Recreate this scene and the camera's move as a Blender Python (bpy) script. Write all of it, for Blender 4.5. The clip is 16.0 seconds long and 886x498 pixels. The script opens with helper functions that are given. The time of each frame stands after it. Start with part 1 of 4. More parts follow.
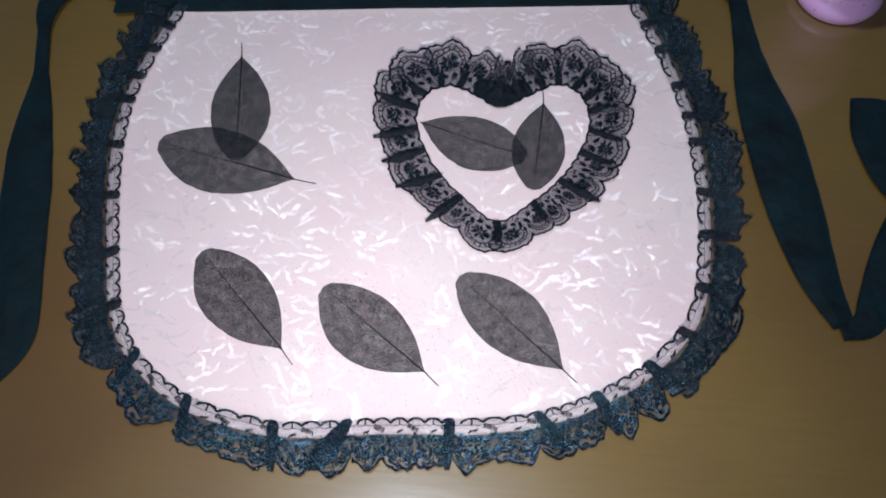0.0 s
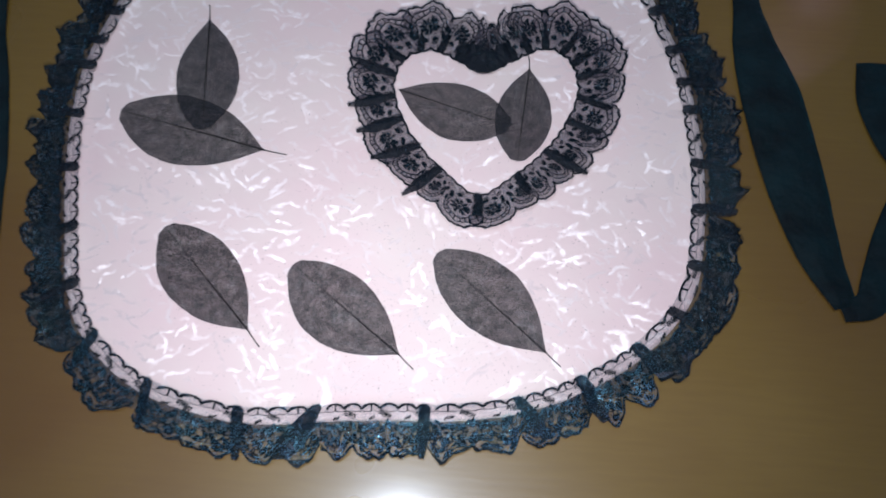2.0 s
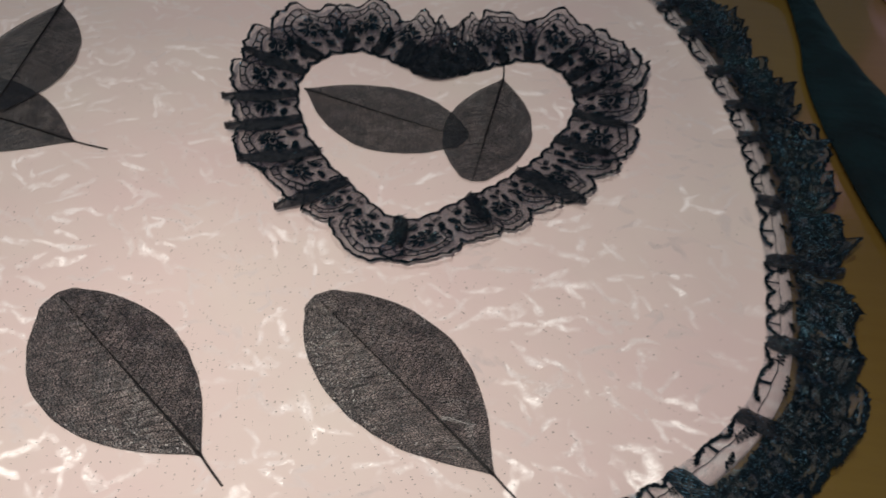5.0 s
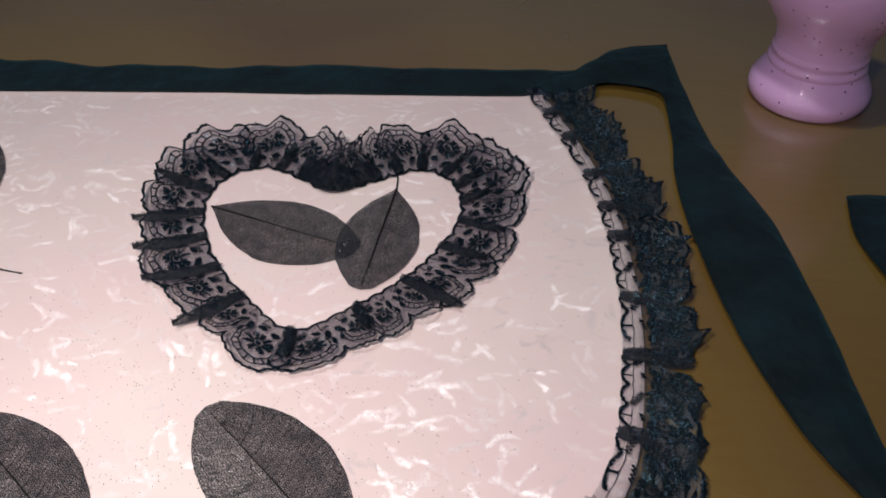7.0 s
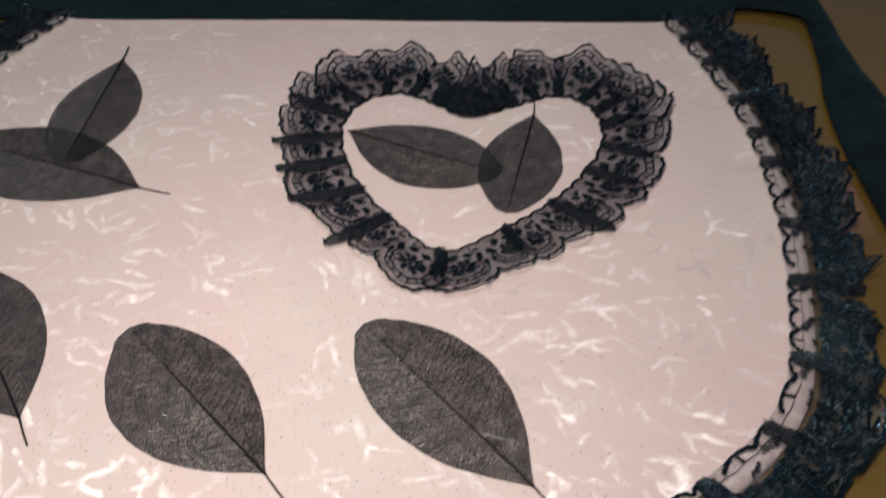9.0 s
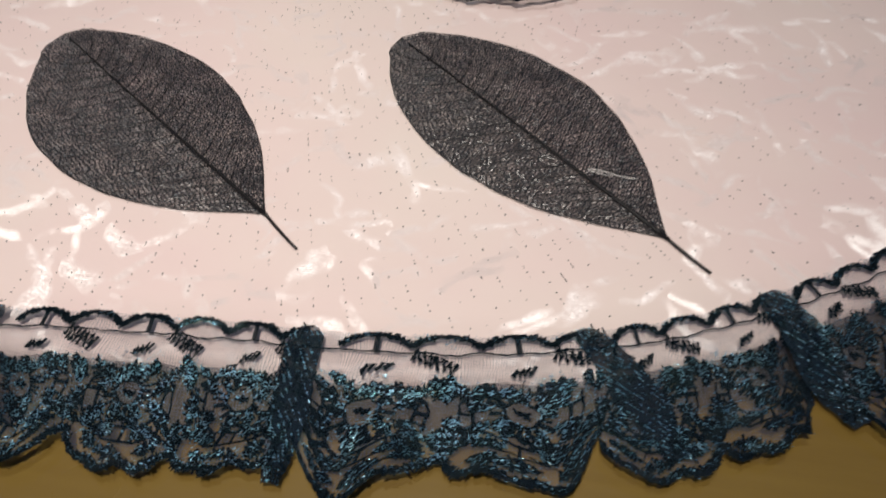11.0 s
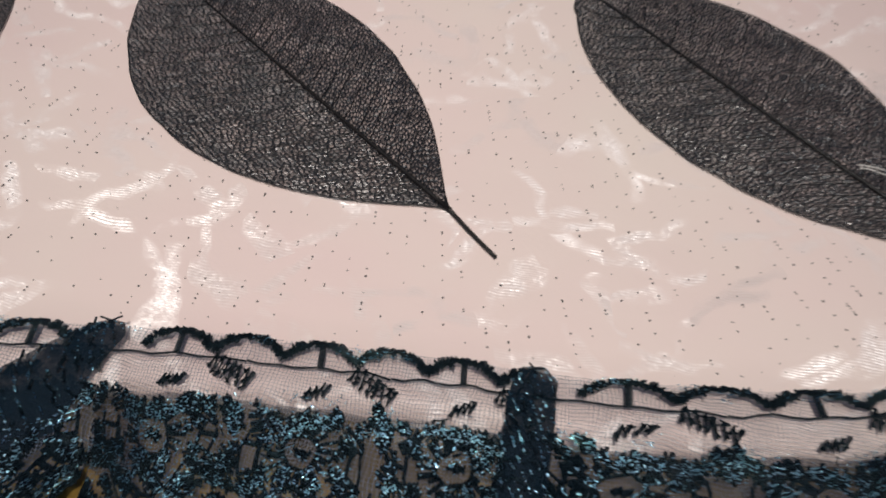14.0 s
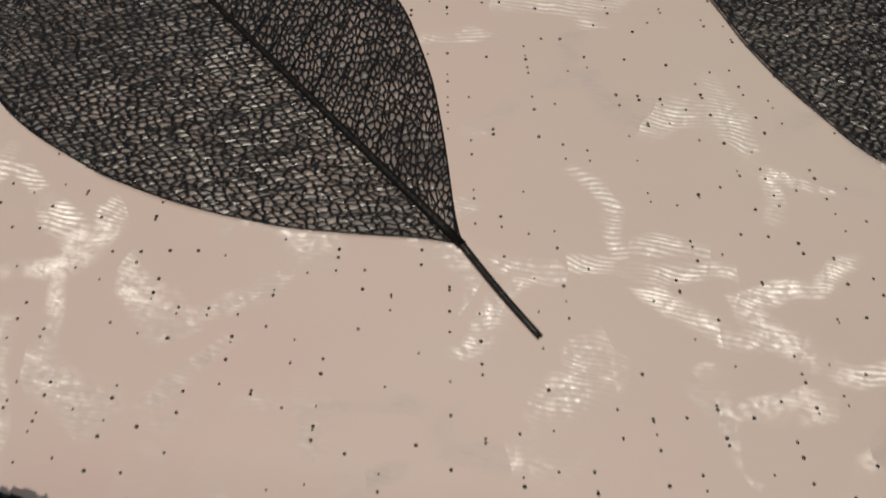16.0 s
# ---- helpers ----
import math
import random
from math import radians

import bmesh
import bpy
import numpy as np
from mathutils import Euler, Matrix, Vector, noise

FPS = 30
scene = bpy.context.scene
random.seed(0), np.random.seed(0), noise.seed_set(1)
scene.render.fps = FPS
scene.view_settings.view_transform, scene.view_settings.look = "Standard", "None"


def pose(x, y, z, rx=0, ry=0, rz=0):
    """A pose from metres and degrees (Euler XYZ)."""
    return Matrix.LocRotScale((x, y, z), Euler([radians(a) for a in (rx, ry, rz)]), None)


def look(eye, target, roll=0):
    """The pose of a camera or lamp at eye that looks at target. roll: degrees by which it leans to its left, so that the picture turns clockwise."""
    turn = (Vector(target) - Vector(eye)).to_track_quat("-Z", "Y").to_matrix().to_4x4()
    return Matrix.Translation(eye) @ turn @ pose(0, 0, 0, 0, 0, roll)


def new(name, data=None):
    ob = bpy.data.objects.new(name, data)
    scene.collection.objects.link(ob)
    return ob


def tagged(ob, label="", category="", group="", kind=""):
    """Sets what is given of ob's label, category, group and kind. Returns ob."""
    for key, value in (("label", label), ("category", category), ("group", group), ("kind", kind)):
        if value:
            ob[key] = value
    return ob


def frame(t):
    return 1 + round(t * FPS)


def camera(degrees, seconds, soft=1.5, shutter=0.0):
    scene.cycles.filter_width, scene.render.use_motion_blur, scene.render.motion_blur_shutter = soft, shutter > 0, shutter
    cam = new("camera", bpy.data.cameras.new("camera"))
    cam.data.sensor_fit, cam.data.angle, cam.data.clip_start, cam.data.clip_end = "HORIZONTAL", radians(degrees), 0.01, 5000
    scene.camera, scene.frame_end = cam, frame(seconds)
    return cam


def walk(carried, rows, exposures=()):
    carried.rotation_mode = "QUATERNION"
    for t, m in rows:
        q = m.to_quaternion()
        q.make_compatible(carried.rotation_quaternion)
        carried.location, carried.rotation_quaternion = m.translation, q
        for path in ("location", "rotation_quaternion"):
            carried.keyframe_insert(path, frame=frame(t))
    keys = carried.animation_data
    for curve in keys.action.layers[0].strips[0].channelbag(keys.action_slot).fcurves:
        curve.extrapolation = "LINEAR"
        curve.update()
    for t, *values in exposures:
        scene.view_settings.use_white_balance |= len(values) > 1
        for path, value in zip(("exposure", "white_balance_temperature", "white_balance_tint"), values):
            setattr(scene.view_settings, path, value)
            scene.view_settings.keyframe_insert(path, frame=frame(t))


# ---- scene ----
cam = camera(56.1, 16.0, soft=1.8, shutter=0.5)
PATH = [
    (0, (0.021, 0.017, 0.554), (-0.062, 0.855, -1.26), -1.6),
    (0.5, (0.016, 0.014, 0.55), (-0.073, 0.836, -1.271), -2.0),
    (1, (0.019, 0.017, 0.549), (-0.091, 0.83, -1.275), -3.5),
    (1.5, (0.032, 0.022, 0.546), (-0.087, 0.85, -1.271), -3.7),
    (2, (0.038, 0.035, 0.523), (-0.051, 0.811, -1.318), -2.4),
    (2.5, (0.068, 0.066, 0.457), (-0.074, 0.882, -1.364), -0.3),
    (3, (0.066, 0.098, 0.347), (-0.1, 1.005, -1.428), -0.2),
    (3.2, (0.062, 0.103, 0.314), (-0.115, 1.044, -1.442), -0.6),
    (5.3, (0.094, 0.048, 0.243), (-0.075, 1.462, -1.161), 1.3),
    (5.5, (0.102, 0.047, 0.249), (-0.081, 1.477, -1.137), 0.2),
    (6, (0.115, 0.044, 0.277), (-0.079, 1.513, -1.065), -0.7),
    (6.5, (0.121, 0.037, 0.281), (-0.055, 1.544, -1.022), -0.2),
    (7, (0.129, 0.049, 0.277), (-0.026, 1.539, -1.049), 0.0),
    (7.5, (0.123, 0.045, 0.278), (-0.053, 1.514, -1.067), -0.5),
    (8, (0.105, 0.042, 0.276), (-0.117, 1.492, -1.084), -1.6),
    (8.5, (0.099, 0.039, 0.275), (-0.141, 1.468, -1.103), -2.0),
    (9, (0.087, 0.038, 0.262), (-0.194, 1.437, -1.139), -3.0),
    (9.5, (0.074, 0.045, 0.233), (-0.203, 1.343, -1.264), -2.7),
    (10, (0.066, 0.047, 0.2), (-0.172, 1.353, -1.296), -0.9),
    (10.2, (0.063, 0.049, 0.187), (-0.15, 1.346, -1.32), -0.4),
    (12.3, (0.024, 0.061, 0.13), (-0.161, 1.279, -1.445), 1.5),
    (12.5, (0.018, 0.062, 0.13), (-0.166, 1.28, -1.446), 1.6),
    (13, (0.011, 0.066, 0.13), (-0.187, 1.315, -1.419), 1.9),
    (13.5, (0.009, 0.071, 0.129), (-0.165, 1.309, -1.432), 2.9),
    (14, (0.004, 0.082, 0.118), (-0.179, 1.272, -1.479), 2.7),
    (14.5, (-0.001, 0.1, 0.103), (-0.187, 1.207, -1.553), 2.0),
    (15, (-0.001, 0.115, 0.092), (-0.173, 1.142, -1.615), 1.4),
    (15.5, (-0.002, 0.127, 0.083), (-0.185, 1.073, -1.67), 0.4),
    (16, (-0.005, 0.138, 0.082), (-0.158, 1.015, -1.71), 1.4),
]
EXPOSURES = [(0.0, 0.26, 5800, 13), (2.0, 0.2, 5800, 13), (3.2, -0.08, 6400, 13), (5.3, -0.35, 7150, 8), (6.0, -0.33, 7000, 13), (7.0, 0.2, 6800, 16), (9.0, -0.12, 7150, 12), (10.0, -0.15, 7400, 10), (12.5, -0.25, 6500, 10), (13.5, -0.4, 6700, 10), (14.5, -0.38, 7150, 10), (15.0, -0.4, 7300, 10), (15.5, -0.56, 7500, 8), (16.0, -0.9, 7650, 5)]
walk(cam, [(t, look(eye, target, roll)) for t, eye, target, roll in PATH], EXPOSURES)

# ---- light: a fixed stand-in for the phone's lamp, and a weak added room fill ----
world = bpy.data.worlds.new("night_room")
world.use_nodes = True
world.node_tree.nodes["Background"].inputs[0].default_value = (0.5, 0.6, 0.8, 1)
world.node_tree.nodes["Background"].inputs[1].default_value = 0.02
scene.world = world
# stays put over the table, where the phone's own lamp would move along
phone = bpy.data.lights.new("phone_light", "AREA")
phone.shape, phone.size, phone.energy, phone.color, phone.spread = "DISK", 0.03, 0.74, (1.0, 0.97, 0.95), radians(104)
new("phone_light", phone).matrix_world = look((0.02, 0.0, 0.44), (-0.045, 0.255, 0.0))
# assumed ceiling lamp, out of view, added as dim bluish fill
fill_light = bpy.data.lights.new("room_fill", "AREA")
fill_light.shape, fill_light.size, fill_light.energy, fill_light.color = "DISK", 0.14, 14.0, (0.86, 0.94, 1.0)
new("room_fill", fill_light).matrix_world = pose(-0.16, 0.195, 2.35)


# ---- materials ----
def material(name, color=(0.8, 0.8, 0.8), rough=0.5, metal=0.0, coat=0.0, sheen=0.0, spec=0.5):
    m = bpy.data.materials.new(name)
    m.use_nodes = True
    b = m.node_tree.nodes["Principled BSDF"]
    for key, value in (("Base Color", (*color, 1)), ("Roughness", rough), ("Metallic", metal), ("Coat Weight", coat), ("Sheen Weight", sheen), ("Specular IOR Level", spec)):
        b.inputs[key].default_value = value
    return m, m.node_tree, b


def node(tree, kind, **values):
    n = tree.nodes.new(kind)
    for key, value in values.items():
        k = key.replace("_", " ")
        if k in n.inputs:
            n.inputs[k].default_value = value
        else:
            setattr(n, key, value)
    return n


def math_node(tree, op, a, b=None, clamp=False):
    n = tree.nodes.new("ShaderNodeMath")
    n.operation, n.use_clamp = op, clamp
    for i, v in enumerate((a, b)):
        if v is None:
            continue
        if isinstance(v, (int, float)):
            n.inputs[i].default_value = v
        else:
            tree.links.new(v, n.inputs[i])
    return n.outputs[0]


def ramp(tree, source, *stops):
    n = tree.nodes.new("ShaderNodeValToRGB")
    while len(n.color_ramp.elements) < len(stops):
        n.color_ramp.elements.new(0.5)
    for e, (at, c) in zip(n.color_ramp.elements, stops):
        e.position = at
        e.color = (c, c, c, 1) if isinstance(c, (int, float)) else (*c, 1)
    tree.links.new(source, n.inputs[0])
    return n.outputs[0]


def noise_node(tree, scale, detail=3.0, rough=0.5, vector=None):
    n = node(tree, "ShaderNodeTexNoise", Scale=scale, Detail=detail, Roughness=rough)
    if vector is None:
        vector = node(tree, "ShaderNodeTexCoord").outputs["Object"]
    tree.links.new(vector, n.inputs["Vector"])
    return n


def bump(tree, height, strength, distance, target):
    n = node(tree, "ShaderNodeBump", Strength=strength, Distance=distance)
    tree.links.new(height, n.inputs["Height"])
    tree.links.new(n.outputs[0], target)
    return n


def dash_mask(tree, scale, half_length, half_width, seed):
    """Short curved strokes, one to a cell, each turned its own way."""
    co = node(tree, "ShaderNodeTexCoord").outputs["Object"]
    shift = node(tree, "ShaderNodeVectorMath", operation="ADD")
    tree.links.new(co, shift.inputs[0])
    shift.inputs[1].default_value = (seed, seed * 0.7, 0)
    wob = noise_node(tree, 62.0, 2.0, 0.5, shift.outputs[0])
    off = node(tree, "ShaderNodeVectorMath", operation="MULTIPLY_ADD")
    tree.links.new(wob.outputs["Color"], off.inputs[0])
    off.inputs[1].default_value = (0.016, 0.016, 0)
    tree.links.new(shift.outputs[0], off.inputs[2])
    flat = node(tree, "ShaderNodeVectorMath", operation="MULTIPLY")
    flat.inputs[1].default_value = (1, 1, 0)
    tree.links.new(off.outputs[0], flat.inputs[0])
    vor = node(tree, "ShaderNodeTexVoronoi", voronoi_dimensions="2D", Scale=scale, Randomness=1.0)
    tree.links.new(flat.outputs[0], vor.inputs["Vector"])
    away = node(tree, "ShaderNodeVectorMath", operation="SUBTRACT")
    tree.links.new(flat.outputs[0], away.inputs[0])
    tree.links.new(vor.outputs["Position"], away.inputs[1])
    turn = node(tree, "ShaderNodeVectorRotate", rotation_type="Z_AXIS")
    tree.links.new(away.outputs[0], turn.inputs["Vector"])
    sep = node(tree, "ShaderNodeSeparateColor")
    tree.links.new(vor.outputs["Color"], sep.inputs[0])
    tree.links.new(math_node(tree, "MULTIPLY", math_node(tree, "SUBTRACT", sep.outputs[0], 0.42), 2.4), turn.inputs["Angle"])
    xyz = node(tree, "ShaderNodeSeparateXYZ")
    tree.links.new(turn.outputs[0], xyz.inputs[0])
    ax = math_node(tree, "DIVIDE", math_node(tree, "ABSOLUTE", xyz.outputs[0]), half_length)
    ay = math_node(tree, "DIVIDE", math_node(tree, "ABSOLUTE", xyz.outputs[1]), half_width)
    d = math_node(tree, "ADD", math_node(tree, "POWER", ax, 3.0), math_node(tree, "POWER", ay, 2.0))
    return math_node(tree, "SUBTRACT", 1.0, d, clamp=True), sep.outputs[1], turn.outputs[0]


# the pink panel: satin with embossed, brighter strokes
satin, tr, pb = material("pink_satin", (0.80, 0.65, 0.62), 0.42, sheen=0.2, spec=0.32)
# pink and beige patches: the lamp's uneven warmth, painted into the base colour
lamp_patch = noise_node(tr, 7.0, 4.0, 0.6)
tint = node(tr, "ShaderNodeMix", data_type="RGBA")
tr.links.new(ramp(tr, lamp_patch.outputs[0], (0.35, 0.0), (0.65, 1.0)), tint.inputs[0])
tint.inputs[6].default_value, tint.inputs[7].default_value = (0.81, 0.62, 0.60, 1), (0.81, 0.685, 0.63, 1)
tr.links.new(tint.outputs[2], pb.inputs["Base Color"])
weave = noise_node(tr, 900.0, 2.0, 0.6)
crease = noise_node(tr, 26.0, 3.0, 0.55)
lump = math_node(tr, "ADD", math_node(tr, "MULTIPLY", weave.outputs[0], 0.02), math_node(tr, "MULTIPLY", crease.outputs[0], 0.5))
bump(tr, lump, 0.7, 0.0016, pb.inputs["Normal"])
shine = node(tr, "ShaderNodeBsdfPrincipled", Roughness=0.40, Metallic=0.0, IOR=2.6)
shine.inputs["Base Color"].default_value = (0.84, 0.72, 0.70, 1)
m1, r1, v1 = dash_mask(tr, 68.0, 0.0105, 0.0019, 0.0)
m2, r2, v2 = dash_mask(tr, 54.0, 0.0125, 0.0021, 3.1)
both = math_node(tr, "MAXIMUM", m1, m2)
ridges = node(tr, "ShaderNodeTexWave", wave_profile="SIN", bands_direction="Y", Scale=560.0, Distortion=16.0, Detail=1.0)
ridges.inputs["Detail Scale"].default_value = 0.25
tr.links.new(node(tr, "ShaderNodeTexCoord").outputs["Object"], ridges.inputs["Vector"])
# every stroke is pressed at its own slant, with fine ridges across it
spark = noise_node(tr, 1300.0, 2.0, 0.6)
jit = math_node(tr, "MULTIPLY", math_node(tr, "SUBTRACT", spark.outputs[0], 0.5), 0.55)
slant = math_node(tr, "ADD", jit, math_node(tr, "ADD", math_node(tr, "MULTIPLY", r1, -0.26), math_node(tr, "MULTIPLY", ridges.outputs[1], -0.34)))
spark_x = noise_node(tr, 1150.0, 2.0, 0.6)
sway = math_node(tr, "ADD", math_node(tr, "MULTIPLY", math_node(tr, "SUBTRACT", r2, 0.42), 1.0), math_node(tr, "MULTIPLY", math_node(tr, "SUBTRACT", spark_x.outputs[0], 0.5), 0.9))
facing = node(tr, "ShaderNodeCombineXYZ", Z=1.0)
tr.links.new(sway, facing.inputs[0])
tr.links.new(slant, facing.inputs[1])
unit = node(tr, "ShaderNodeVectorMath", operation="NORMALIZE")
tr.links.new(facing.outputs[0], unit.inputs[0])
tr.links.new(unit.outputs[0], shine.inputs["Normal"])
blend = node(tr, "ShaderNodeMixShader")
patch = noise_node(tr, 14.0, 2.0, 0.5)
frayed = noise_node(tr, 190.0, 2.0, 0.5)
torn = math_node(tr, "MULTIPLY", math_node(tr, "POWER", both, 1.35), ramp(tr, frayed.outputs[0], (0.35, 0.08), (0.58, 1.0)))
torn = math_node(tr, "MULTIPLY", torn, ramp(tr, ridges.outputs[1], (0.2, 0.6), (0.7, 1.0)))
sharp = math_node(tr, "MULTIPLY", math_node(tr, "MULTIPLY", torn, 0.95), ramp(tr, patch.outputs[0], (0.30, 0.5), (0.50, 1.0)))
tr.links.new(sharp, blend.inputs[0])
tr.links.new(pb.outputs[0], blend.inputs[1])
tr.links.new(shine.outputs[0], blend.inputs[2])
tr.links.new(blend.outputs[0], tr.nodes["Material Output"].inputs[0])


def net(name, color, cover, rough, cell, holes, spec=0.8):
    """Sheer net: threads of the colour, part of the cloth left open."""
    m, t, b = material(name, color, rough, spec=spec)
    pulled = node(t, "ShaderNodeVectorMath", operation="MULTIPLY_ADD")
    t.links.new(noise_node(t, 90.0, 2.0, 0.5).outputs["Color"], pulled.inputs[0])
    pulled.inputs[1].default_value = (0.004, 0.004, 0.0)
    t.links.new(node(t, "ShaderNodeTexCoord").outputs["Object"], pulled.inputs[2])
    axes = node(t, "ShaderNodeSeparateXYZ")
    t.links.new(pulled.outputs[0], axes.inputs[0])
    across = math_node(t, "PINGPONG", math_node(t, "MULTIPLY", axes.outputs[0], cell), 0.5)
    down = math_node(t, "PINGPONG", math_node(t, "MULTIPLY", axes.outputs[1], cell), 0.5)
    gap_ = math_node(t, "MINIMUM", across, down)
    clump = noise_node(t, 260.0, 3.0, 0.6)
    open_part = ramp(t, gap_, (holes * 0.5, 1.0), (holes, cover))
    dens = math_node(t, "MULTIPLY", open_part, ramp(t, clump.outputs[0], (0.3, 0.75), (0.7, 1.0)))
    t.links.new(dens, b.inputs["Alpha"])
    grain = noise_node(t, 2400.0, 2.0, 0.7)
    bump(t, grain.outputs[0], 0.6, 0.0005, b.inputs["Normal"])
    return m


tulle = net("black_tulle", (0.09, 0.10, 0.145), 0.06, 0.30, 1700.0, 0.08)
dense_tulle = net("dense_black_tulle", (0.085, 0.068, 0.090), 0.30, 0.4, 1900.0, 0.07, 0.5)
side_tulle = net("gathered_black_tulle", (0.016, 0.020, 0.025), 0.66, 0.4, 2600.0, 0.06, 0.5)
under_tulle = net("grey_black_tulle", (0.050, 0.044, 0.040), 0.40, 0.4, 1900.0, 0.08, 0.5)
fold_net = net("folded_black_tulle", (0.004, 0.012, 0.022), 0.97, 0.6, 2600.0, 0.10, 0.08)
dark_fold = net("dark_folded_tulle", (0.010, 0.013, 0.019), 0.94, 0.5, 2600.0, 0.10, 0.15)

# teal metal for tiny slivers that imitate glints on the black embroidery
glint_mat, tr, b = material("teal_glint_metal", (0.31, 0.58, 0.70), 0.20, metal=1.0)
bump(tr, noise_node(tr, 1500.0, 2.0, 0.7).outputs[0], 0.6, 0.0006, b.inputs["Normal"])
thread, tr, b = material("glossy_black_thread", (0.006, 0.013, 0.020), 0.22, spec=1.0)
b.inputs["Specular Tint"].default_value = (0.62, 0.88, 1.0, 1)
fine = noise_node(tr, 1700.0, 3.0, 0.8)
bump(tr, fine.outputs[0], 1.0, 0.0022, b.inputs["Normal"])

# skeleton leaf: a net of small cells set in rows between the side veins
leaf_net, tr, b = material("skeleton_leaf_black", (0.012, 0.012, 0.015), 0.30, spec=0.6, sheen=0.09)
b.inputs["Sheen Tint"].default_value = (0.80, 0.88, 1.0, 1)
leaf_uv = node(tr, "ShaderNodeUVMap").outputs[0]
warp = noise_node(tr, 420.0, 2.0, 0.5, leaf_uv)
co = node(tr, "ShaderNodeVectorMath", operation="MULTIPLY_ADD")
tr.links.new(warp.outputs["Color"], co.inputs[0])
co.inputs[1].default_value = (0.0007, 0.0007, 0.0)
tr.links.new(leaf_uv, co.inputs[2])
squeeze = node(tr, "ShaderNodeMapping")
squeeze.inputs["Scale"].default_value = (1.0, 0.95, 1.0)
tr.links.new(co.outputs[0], squeeze.inputs[0])
cell = node(tr, "ShaderNodeTexVoronoi", feature="DISTANCE_TO_EDGE", voronoi_dimensions="2D", Scale=1120.0, Randomness=0.85)
tr.links.new(squeeze.outputs[0], cell.inputs["Vector"])
coarse = node(tr, "ShaderNodeTexVoronoi", feature="DISTANCE_TO_EDGE", voronoi_dimensions="2D", Scale=430.0, Randomness=0.9)
tr.links.new(squeeze.outputs[0], coarse.inputs["Vector"])
hole = math_node(tr, "MULTIPLY", ramp(tr, cell.outputs["Distance"], (0.11, 0.0), (0.18, 1.0)), ramp(tr, coarse.outputs["Distance"], (0.02, 0.0), (0.045, 1.0)))
thin = noise_node(tr, 130.0, 4.0, 0.65)
hole = math_node(tr, "MULTIPLY", hole, ramp(tr, thin.outputs[0], (0.34, 0.78), (0.62, 0.46)))
tr.links.new(math_node(tr, "SUBTRACT", 1.0, hole), b.inputs["Alpha"])
bump(tr, cell.outputs["Distance"], 0.8, 0.0006, b.inputs["Normal"])
vein, tr, b = material("leaf_vein_black", (0.010, 0.008, 0.008), 0.45)
bump(tr, noise_node(tr, 1500.0).outputs[0], 0.5, 0.0004, b.inputs["Normal"])

velvet, tr, b = material("teal_black_velvet", (0.006, 0.016, 0.020), 0.75, sheen=0.14, spec=0.2)
b.inputs["Sheen Tint"].default_value = (0.12, 0.42, 0.5, 1)
b.inputs["Sheen Roughness"].default_value = 0.45
# lighter teal patches in the base colour imitate soft sheen on the velvet
sheen_patch = noise_node(tr, 30.0, 4.0, 0.6)
mixv = node(tr, "ShaderNodeMix", data_type="RGBA")
tr.links.new(ramp(tr, sheen_patch.outputs[0], (0.3, 0.0), (0.7, 1.0)), mixv.inputs[0])
mixv.inputs[6].default_value, mixv.inputs[7].default_value = (0.002, 0.005, 0.007, 1), (0.004, 0.017, 0.021, 1)
tr.links.new(mixv.outputs[2], b.inputs["Base Color"])
crumple = noise_node(tr, 42.0, 3.0, 0.55)
nap = noise_node(tr, 1600.0, 2.0, 0.7)
bump(tr, math_node(tr, "ADD", crumple.outputs[0], math_node(tr, "MULTIPLY", nap.outputs[0], 0.06)), 0.8, 0.007, b.inputs["Normal"])

wood, tr, b = material("varnished_brown_table", (0.22, 0.13, 0.045), 0.35, coat=1.0)
b.inputs["Coat Roughness"].default_value = 0.10
b.inputs["Coat IOR"].default_value = 1.85
stretch = node(tr, "ShaderNodeMapping")
stretch.inputs["Scale"].default_value = (6.0, 60.0, 6.0)
tr.links.new(node(tr, "ShaderNodeTexCoord").outputs["Object"], stretch.inputs[0])
grain = noise_node(tr, 4.0, 6.0, 0.65, stretch.outputs[0])
mott = noise_node(tr, 5.0, 3.0, 0.5)
mixw = node(tr, "ShaderNodeMix", data_type="RGBA")
tr.links.new(math_node(tr, "ADD", math_node(tr, "MULTIPLY", grain.outputs[0], 0.6), math_node(tr, "MULTIPLY", mott.outputs[0], 0.4)), mixw.inputs[0])
mixw.inputs[6].default_value, mixw.inputs[7].default_value = (0.148, 0.086, 0.019, 1), (0.240, 0.155, 0.036, 1)
# darker red-brown patches put the lamp's falloff into the wood colour
falloff_patch = noise_node(tr, 3.1, 2.0, 0.5)
dimmed_wood = node(tr, "ShaderNodeMix", data_type="RGBA")
tr.links.new(ramp(tr, falloff_patch.outputs[0], (0.44, 0.0), (0.66, 0.6)), dimmed_wood.inputs[0])
tr.links.new(mixw.outputs[2], dimmed_wood.inputs[6])
dimmed_wood.inputs[7].default_value = (0.115, 0.050, 0.018, 1)
tr.links.new(dimmed_wood.outputs[2], b.inputs["Base Color"])
tr.links.new(ramp(tr, mott.outputs[0], (0.3, 0.25), (0.7, 0.36)), b.inputs["Roughness"])
bump(tr, grain.outputs[0], 0.12, 0.0006, b.inputs["Normal"])

